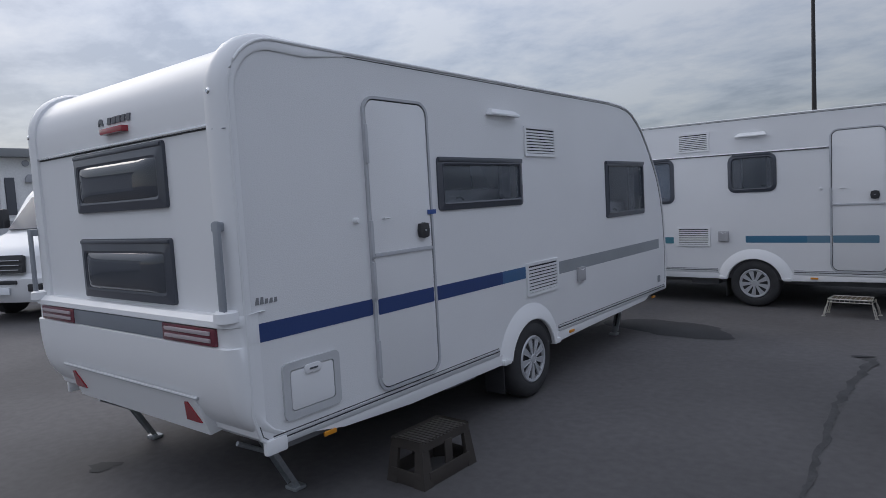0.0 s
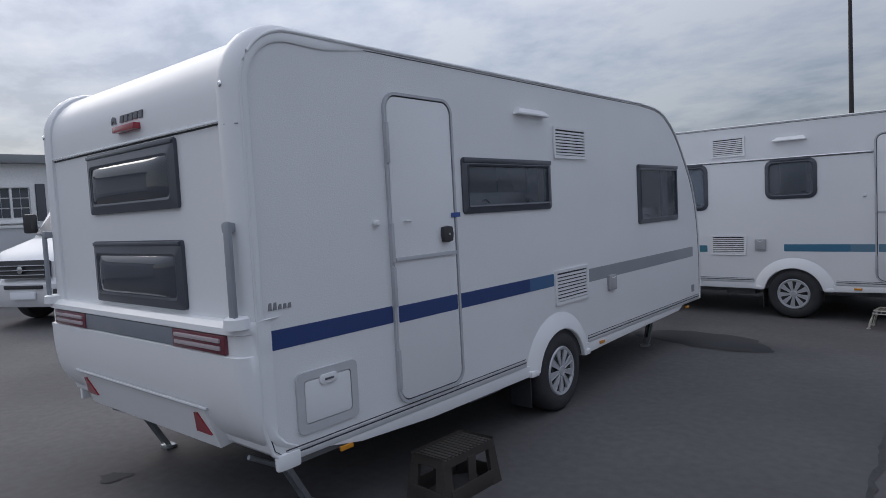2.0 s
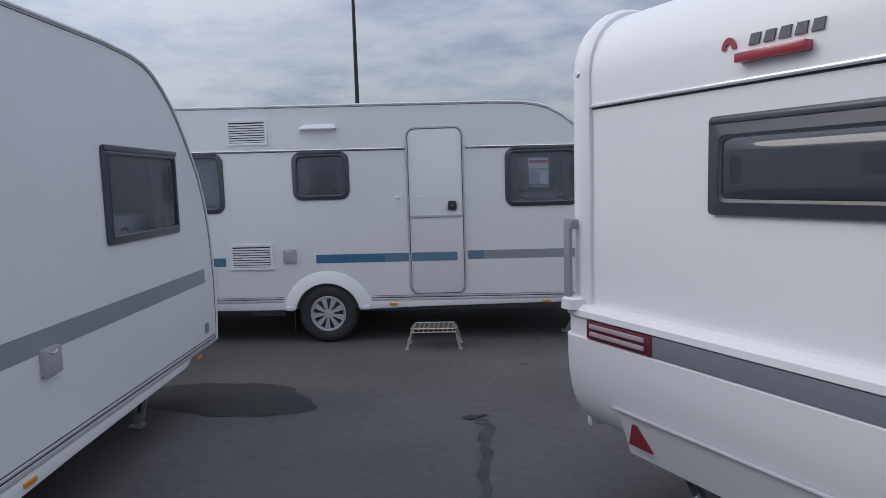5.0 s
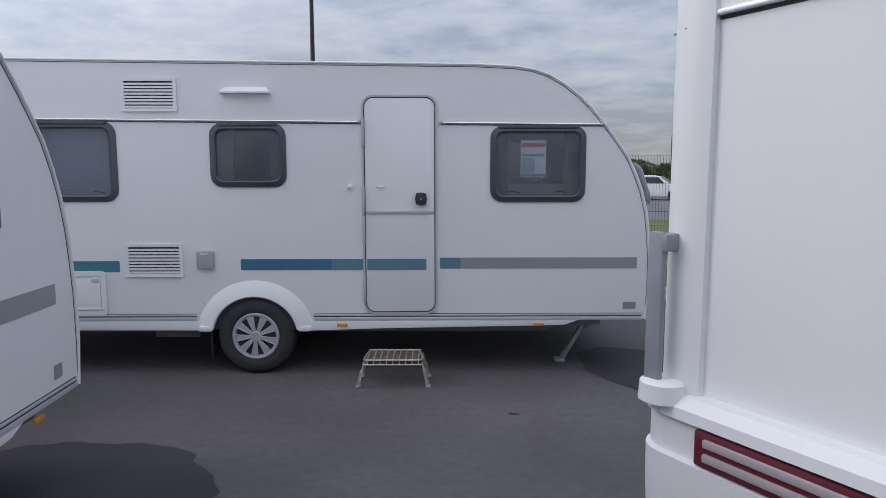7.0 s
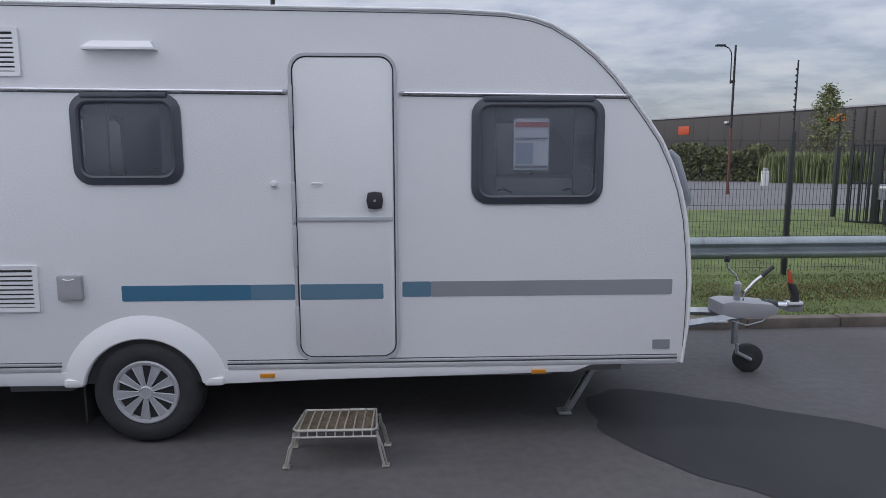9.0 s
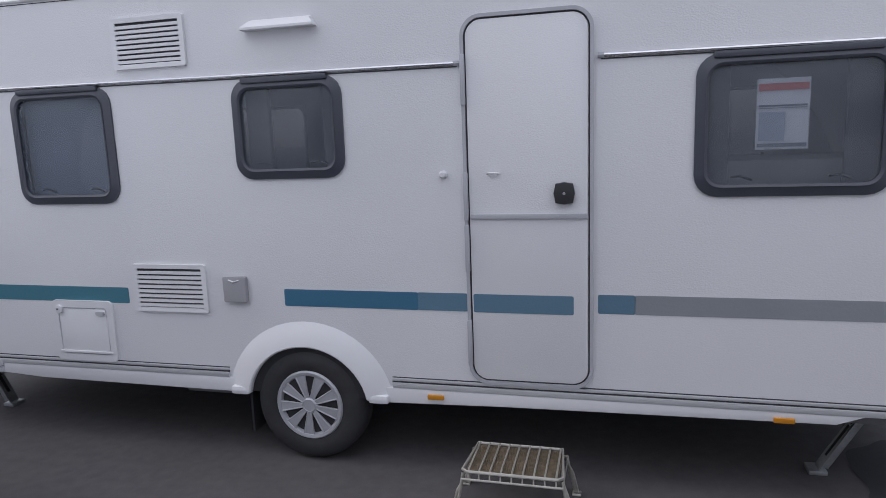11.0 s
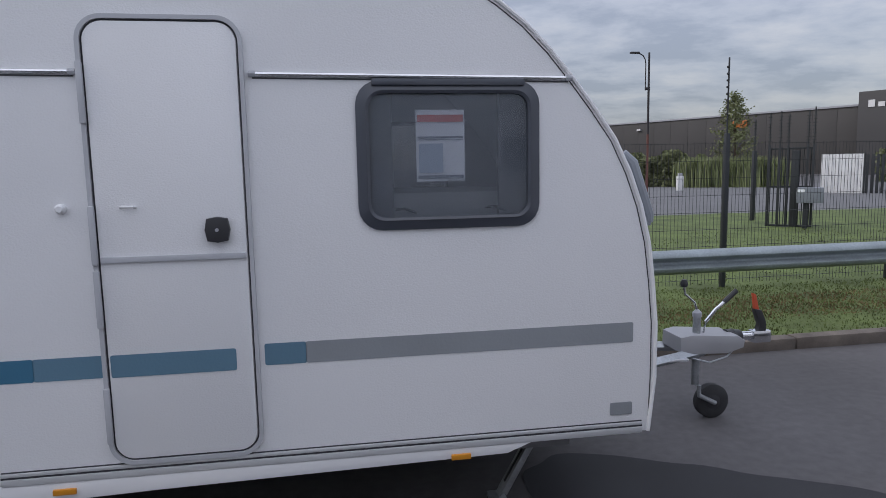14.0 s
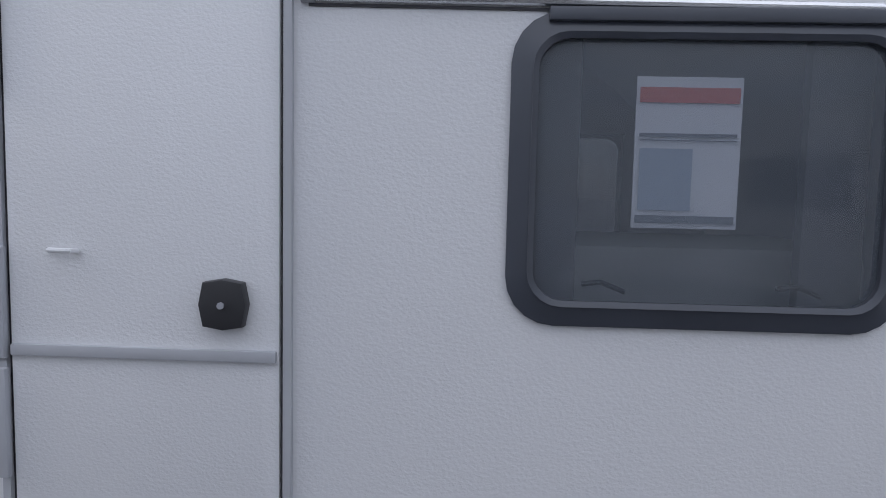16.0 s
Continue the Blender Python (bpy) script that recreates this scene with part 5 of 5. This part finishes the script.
# white corrugated panel
w0, w1 = far(40.5, 39), far(43.2, 39)
wway = math.degrees(math.atan2(w1.y - w0.y, w1.x - w0.x))
M_WHITESHEET = material("white_corrugated_sheet", (0.7, 0.7, 0.7), 0.5, vary=0.06, vary_scale=2)
panel = empty("sheet_enclosure", pose(w0.x, w0.y, 0, 0, 0, wway), "white corrugated sheet enclosure by the road", "enclosure")
for k in range(14):
    part("sheet_rib", box(k * 0.132, k * 0.132 + 0.128, 0.0 if k % 2 else 0.03, 0.06, 0.0, 2.05, 0.006), M_WHITESHEET, panel)
for k in range(12):
    part("dark_slat", box(1.95 + k * 0.22, 2.08 + k * 0.22, 0.0, 0.06, 0.0, 2.0, 0.006), M_ANTH, panel)
part("dark_post", box(1.86, 1.94, -0.02, 0.08, 0, 2.1, 0.01), M_ANTH, panel)
bp = far(30.3, 43)
boll = empty("marker_bollard", Matrix.Translation(bp), "white roadside bollard with a dark cap", "bollard")
part("body", box(-0.2, 0.2, -0.12, 0.12, 0, 0.95, 0.04), M_WHITESHEET, boll)
part("cap", box(-0.12, 0.12, -0.1, 0.1, 0.95, 1.12, 0.03), M_TRIM, boll)


def leaf_cloud(name, count, place, size, mat, label, category, seed, kind="stuff", parent=None):
    """Many small leaves; place(rnd) gives the place of each."""
    rnd = random.Random(seed)
    verts, faces = [], []
    for _ in range(count):
        p = place(rnd)
        a, t, w = rnd.uniform(0, 6.28), rnd.uniform(-0.9, 0.9), size * rnd.uniform(0.5, 1.4)
        u = Vector((math.cos(a), math.sin(a), 0.2 * t)) * w
        v = Vector((-math.sin(a) * t, math.cos(a) * t, 1)).normalized() * w * 0.9
        i = len(verts)
        verts += [tuple(p - u), tuple(p - v * 0.8), tuple(p + u), tuple(p + v)]
        faces.append((i, i + 1, i + 2, i + 3))
    me = bpy.data.meshes.new(name)
    me.from_pydata(verts, [], faces)
    me.materials.append(mat)
    ob = new(name, me)
    if parent:
        ob.parent = parent
        return ob
    return tagged(ob, label, category, kind=kind)


def hedge_place(p0, p1, depth, height):
    def place(rnd):
        u = rnd.random()
        q = p0.lerp(p1, u)
        side = (p1 - p0).normalized().cross(Vector((0, 0, 1)))
        top = height * (0.8 + 0.28 * noise.noise(Vector((u * 14, 1.3, 0))) + 0.12 * noise.noise(Vector((u * 60, 4, 0))))
        return q + side * rnd.uniform(-depth, depth) + Vector((0, 0, top * (1 - rnd.random() ** 1.6)))
    return place


leaf_cloud("hedge", 26000, hedge_place(far(14, 58), far(32, 52), 1.3, 3.2), 0.11, M_FOLIAGE, "dark green hedge along the far side of the road", "hedge", 31)
leaf_cloud("hedge", 5000, hedge_place(far(44, 60), far(60, 60), 1.2, 2.6), 0.16, M_FOLIAGE, "dark green hedge along the far side of the road", "hedge", 32)
rnd = random.Random(5)
verts, faces = [], []
r0, r1 = far(30.7, 49), far(37.3, 49)
for _ in range(5200):
    p = r0.lerp(r1, rnd.random()) + Vector((rnd.uniform(-0.7, 0.7), rnd.uniform(-0.9, 0.9), 0))
    h, a = rnd.uniform(1.4, 2.35), rnd.uniform(0, 6.28)
    w, l = rnd.uniform(0.02, 0.045), rnd.uniform(0.1, 0.5)
    d, s = Vector((math.cos(a), math.sin(a), 0)), Vector((-math.sin(a), math.cos(a), 0)) * w
    i = len(verts)
    for q in (p - s, p + s, p + d * l * 0.25 + s + Vector((0, 0, h * 0.7)), p + d * l * 0.25 - s + Vector((0, 0, h * 0.7)), p + d * l + Vector((0, 0, h * 0.95))):
        verts.append(tuple(q))
    faces += [(i, i + 1, i + 2, i + 3), (i + 3, i + 2, i + 4)]
me = bpy.data.meshes.new("reeds")
me.from_pydata(verts, [], faces)
me.materials.append(M_REED)
tagged(new("reeds", me), "tall pale green reed bed by the road", "reeds", kind="stuff")

M_BARK = material("brown_bark", (0.09, 0.065, 0.045), 0.9, vary=0.3, vary_scale=8)
tp = far(34.3, 54)
tree = empty("tree", Matrix.Translation(tp), "slim young tree with a thin green crown", "tree")
part("trunk", tube([(0, 0, 0), (0.05, 0, 2.0), (0.0, 0.05, 4.0), (0.06, 0, 6.8)], [0.16, 0.12, 0.08, 0.02], seg=10), M_BARK, tree)
tr = random.Random(11)
tips = []
for k in range(26):
    z = 1.6 + 4.9 * k / 25
    a = k * 2.4
    l = (1.75 - 0.30 * max(0, z - 2.2)) * tr.uniform(0.6, 1.05)
    l = max(l, 0.25)
    tip = Vector((l * math.cos(a), l * math.sin(a), z + 0.55 * l))
    tips.append((Vector((0, 0, z)), tip))
    part("limb", tube([(0, 0, z), tuple(Vector((0, 0, z)).lerp(tip, 0.5) + Vector((0, 0, 0.05))), tuple(tip)], [0.04, 0.025, 0.008], seg=6), M_BARK, tree)


def crown_place(rnd):
    a, t = rnd.choice(tips)
    return a.lerp(t, rnd.uniform(0.3, 1.08)) + Vector((rnd.gauss(0, 0.2), rnd.gauss(0, 0.2), rnd.gauss(0, 0.18)))


leaf_cloud("crown", 3400, crown_place, 0.075, material("tree_leaves", (0.15, 0.17, 0.075), 0.7, vary=0.4, vary_scale=1.5), "", "", 41, parent=tree)

# warehouse
M_CLAD = material("dark_grey_cladding", (0.05, 0.047, 0.046), 0.6, vary=0.08, vary_scale=0.15)
M_CLAD2 = material("dark_grey_cladding_front", (0.055, 0.054, 0.056), 0.6, vary=0.05, vary_scale=0.15)
P1, P2 = Vector((41, 122, 0)), Vector((64.8, 77.9, 0))
along = (P2 - P1)
wl_ = along.length
whw = math.degrees(math.atan2(along.y, along.x))
wh = empty("warehouse", pose(P1.x, P1.y, 0, 0, 0, whw), "long dark grey clad warehouse behind the hedge", "warehouse")
part("wall", box(0, wl_ + 50, 0, 40, 0, 8.4), M_CLAD, wh)
for k in range(34):
    part("cladding_panel", box(k * 3 + 0.008, k * 3 + 2.992, -0.08, 0.0, 0.4, 8.1, 0.02), M_CLAD, wh)
part("parapet", box(-0.1, wl_, -0.15, 0.3, 8.35, 8.62, 0.03), M_TRIM, wh)
part("sign_block", box(wl_ - 2.0, wl_ + 40, -2.2, 6, 0, 9.9, 0.05), M_CLAD2, wh)
for k in range(6):
    part("sign_letter_block", prism([(wl_ - 0.9 + 1.05 * k, 8.0), (wl_ - 0.2 + 1.05 * k, 8.0), (wl_ - 0.2 + 1.05 * k, 8.55 + (0.3 if k in (0, 2, 3) else 0)), (wl_ - 0.9 + 1.05 * k, 8.55 + (0.3 if k in (0, 2, 3) else 0))], -2.28, -2.2), M_WHITESHEET, wh)
part("orange_sign", box(wl_ * 0.62, wl_ * 0.62 + 2.2, -0.16, -0.08, 6.6, 7.6, 0.02), material("orange_sign", (0.6, 0.16, 0.03), 0.5), wh)
part("red_sign", box(6, 8.2, -0.16, -0.08, 5.6, 7.0, 0.02), material("red_orange_sign", (0.5, 0.08, 0.03), 0.5), wh)
part("wall_light", box(15, 15.6, -0.5, -0.08, 7.1, 7.4, 0.03), M_WHITESHEET, wh)


# ---- parked white car beyond the road ----
def car(m):
    top = empty("car", m, "white hatchback parked beyond the road", "car")
    w = 0.86
    prof = [(0.0, 0.35), (0.02, 0.6), (0.12, 0.78), (0.95, 0.95), (1.55, 1.38), (2.1, 1.48), (3.1, 1.45), (3.75, 1.1), (3.95, 0.95), (4.0, 0.4), (3.9, 0.25), (0.1, 0.22)]
    part("body", prism(prof, -w, w, bevel=0.07), M_SMOOTH, top)
    part("windscreen", prism([(0.98, 0.98), (1.52, 1.35), (1.5, 1.38), (0.95, 1.0)], -w + 0.12, w - 0.12), M_FRAME, top)
    for sg in (-1, 1):
        part("side_window", prism([(1.3, 1.0), (1.65, 1.36), (3.0, 1.36), (3.45, 1.02)], sg * (w + 0.004) - 0.004, sg * (w + 0.004) + 0.004), M_FRAME, top)
        part("headlight", box(0.0, 0.16, sg * 0.62 - 0.15, sg * 0.62 + 0.15, 0.62, 0.75, 0.03), M_LENS, top)
        for x in (0.8, 3.2):
            part("wheel", lathe([(0.18, -0.1), (0.29, -0.1), (0.31, -0.05), (0.31, 0.05), (0.29, 0.1), (0.18, 0.1)], (x, sg * 0.78, 0.31), seg=24), M_TYRE, top)
    part("grille", box(-0.02, 0.05, -0.4, 0.4, 0.4, 0.55, 0.02), M_DARK, top)


cp = far(22.6, 41, -1.11, 5.22)
car(pose(cp.x, cp.y, 0.05, 0, 0, 155))


# ---- white building and van ----
M_RENDER = material("white_render_wall", (0.78, 0.78, 0.78), 0.85, vary=0.05, vary_scale=0.6, fine=0.05, fine_scale=20)
M_DADO = material("grey_plinth", (0.5, 0.51, 0.53), 0.85, vary=0.05, vary_scale=0.8)
M_ROOFG = material("grey_roof_edge", (0.24, 0.25, 0.26), 0.6, vary=0.08, vary_scale=2)
M_SHUTTER = material("slate_grey_shutter", (0.09, 0.095, 0.11), 0.6)
M_PANEBLUE = material("window_glass_dark", (0.05, 0.06, 0.075), 0.08)
house = empty("office_building", Matrix.Identity(4), "low white rendered building with grey roof edge and shutters", "building")
part("wall", box(-29, -21, -8, 13, 0, 3.6), M_RENDER, house)
part("plinth", box(-21.0, -20.92, -8, 13, 0, 1.8, 0.01), M_DADO, house)
part("ledge", box(-21.0, -20.88, -8, 13, 1.8, 1.88, 0.01), M_RENDER, house)
part("roof_edge", box(-29.3, -20.7, -8.3, 13.3, 3.58, 3.82, 0.03), M_ROOFG, house)
for yc in (5.65, 1.6, 9.9):
    win = empty("window", Matrix.Translation((-20.995, yc, 1.97)), "", "")
    win.parent = house
    part("casing", ring(rrect(-0.58, 0.58, 0.0, 1.03, 0.01, 1), rrect(-0.46, 0.46, 0.1, 0.95, 0.01, 1), -0.07, 0.0), M_RENDER, win).matrix_basis = Matrix.Rotation(math.pi / 2, 4, "Z")
    part("sill", box(-0.01, 0.14, -0.62, 0.62, -0.05, 0.0, 0.01), M_RENDER, win)
    for sg in (-1, 1):
        for j in range(3):
            for i in range(2):
                y0 = sg * 0.235 - 0.2 + 0.205 * i
                part("pane", box(0.004, 0.012, y0, y0 + 0.19, 0.12 + 0.28 * j, 0.12 + 0.28 * j + 0.25), M_PANEBLUE, win)
    part("mullion", box(0.0, 0.05, -0.03, 0.03, 0.1, 0.95, 0.006), M_RENDER, win)
    for sg in (-1, 1):
        part("shutter", box(0.0, 0.05, sg * 0.73 - 0.12, sg * 0.73 + 0.12, 0.0, 1.05, 0.01), M_SHUTTER, win)
part("wall_lamp", prism([(-0.13, 0), (0.13, 0), (0.13, 0.12), (0.06, 0.22), (-0.06, 0.22), (-0.13, 0.12)], -0.12, 0, bevel=0.01), M_TRIM, house).matrix_basis = Matrix.Translation((-21.0, 6.9, 2.88)) @ Matrix.Rotation(math.pi / 2, 4, "Z")
part("wall_vent", lathe([(0.09, 0.0), (0.09, -0.05), (0.06, -0.06)], (0, 0, 0), seg=20), M_TRIM, house).matrix_basis = Matrix.Translation((-21.0, 6.82, 3.42)) @ Matrix.Rotation(math.pi / 2, 4, "Z")


def van(m):
    """A motorhome cab: x from the nose backwards, the near side at -y."""
    top = empty("motorhome", m, "white motorhome with a dark grille and swept headlights", "motorhome")
    w = 0.98
    nose = [(0.06, 0.32), (-0.02, 0.45), (-0.03, 0.7), (0.05, 0.78), (0.06, 1.05), (0.22, 1.22), (0.95, 1.42), (1.55, 2.05), (1.75, 2.2), (2.3, 2.25), (2.3, 0.3)]
    b = bmesh.new()
    rows = []
    for f, dx in ((-1.0, 0.42), (-0.94, 0.2), (-0.8, 0.07), (-0.5, 0.015), (0, 0), (0.5, 0.015), (0.8, 0.07), (0.94, 0.2), (1.0, 0.42)):
        rows.append([b.verts.new((min(x + dx * max(0, 1 - x / 1.6), 2.3), f * w, z)) for x, z in nose])
    for p, q in zip(rows, rows[1:]):
        for k in range(len(p) - 1):
            b.faces.new((p[k], q[k], q[k + 1], p[k + 1]))
    b.faces.new(rows[0])
    b.faces.new(rows[-1][::-1])
    part("cab", b, M_SMOOTH, top)
    part("windscreen", prism([(0.99, 1.46), (1.52, 2.01), (1.50, 2.04), (0.96, 1.48)], -0.8, 0.8, bevel=0.005), M_FRAME, top)
    part("grille", prism([(-0.035, 0.80), (0.05, 0.80), (0.07, 1.06), (0.02, 1.08)], -0.52, 0.52, bevel=0.01), M_DARK, top)
    for k in range(3):
        part("grille_bar", box(-0.05, 0.0, -0.48, 0.48, 0.84 + 0.075 * k, 0.856 + 0.075 * k, 0.004), M_CHROME, top)
    part("emblem", lathe([(0.06, 0.0), (0.06, -0.02), (0.03, -0.025)], (0, 0, 0), seg=18), M_CHROME, top).matrix_basis = Matrix.Translation((-0.045, 0, 0.93)) @ Matrix.Rotation(-math.pi / 2, 4, "Z")
    part("lower_grille", box(-0.045, 0.0, -0.4, 0.4, 0.62, 0.68, 0.01), M_DARK, top)
    part("number_plate", box(-0.06, -0.03, -0.26, 0.26, 0.46, 0.57, 0.006), M_PAPER, top)
    for sg in (-1, 1):
        lo = [(0.12, 1.02), (0.30, 1.0), (0.62, 1.12), (0.78, 1.26), (0.6, 1.28), (0.2, 1.16)]
        part("headlight", prism(lo, sg * 0.9 - 0.05, sg * 0.9 + 0.06, bevel=0.02), M_LENS, top, "clear swept-back headlight")
        part("fog_recess", box(-0.02, 0.16, sg * 0.72 - 0.13, sg * 0.72 + 0.13, 0.5, 0.62, 0.02), M_DARK, top)
        part("wheel", lathe([(0.2, -0.11), (0.33, -0.11), (0.345, -0.05), (0.345, 0.05), (0.33, 0.11), (0.2, 0.11)], (0.95, sg * 0.88, 0.345), seg=28), M_TYRE, top)
        part("mirror", box(1.15, 1.3, sg * 1.22 - 0.1, sg * 1.22 + 0.1, 1.5, 1.85, 0.04), M_DARK, top)
        part("side_window", prism([(1.2, 1.45), (1.62, 1.95), (2.2, 1.98), (2.2, 1.45)], sg * (w + 0.004) - 0.004, sg * (w + 0.004) + 0.004), M_FRAME, top)
    part("wiper", tube([(0.95, -0.1, 1.46), (1.05, -0.55, 1.56)], 0.012, seg=6), M_DARK, top)
    part("living_body", box(2.3, 6.2, -1.1, 1.1, 0.45, 2.75, 0.12), M_SMOOTH, top)
    for sg in (-1, 1):
        part("rear_wheel", lathe([(0.2, -0.11), (0.33, -0.11), (0.345, -0.05), (0.345, 0.05), (0.33, 0.11), (0.2, 0.11)], (4.9, sg * 0.9, 0.345), seg=28), M_TYRE, top)


van(pose(-13.2, 3.95, 0, 0, 0, 116) @ Matrix.Scale(1.1, 4))

# ---- low hedge and pale mesh fence far off behind the row ----
q0, q1 = far(-63, 42, -1.02, 7.06), far(-49, 42, -1.02, 7.06)
leaf_cloud("hedge", 7000, hedge_place(q0, q1, 0.9, 2.5), 0.14, M_FOLIAGE, "low green hedge far behind the caravans", "hedge", 51)
M_PALE = material("pale_mesh_wire", (0.55, 0.56, 0.58), 0.5, metal=0.3)
f0, f1 = far(-62, 30, -1.02, 7.06), far(-50, 30, -1.02, 7.06)
fw = math.degrees(math.atan2(f1.y - f0.y, f1.x - f0.x))
fl = (f1 - f0).length
back = empty("pale_fence", pose(f0.x, f0.y, 0, 0, 0, fw), "pale welded-mesh fence far behind the caravans", "fence")
for k in range(4):
    part("fence_post", box(k * fl / 3 - 0.03, k * fl / 3 + 0.03, -0.03, 0.03, 0, 2.65), M_PALE, back)
b = bmesh.new()
for i in range(int(fl / 0.1)):
    box(i * 0.1 - 0.006, i * 0.1 + 0.006, -0.004, 0.004, 0.1, 2.6, bm=b)
for i in range(8):
    box(0, fl, -0.006, 0.006, 0.2 + 0.34 * i, 0.215 + 0.34 * i, bm=b)
tagged(part("mesh_panel", b, M_PALE, back, smooth=0), kind="stuff")
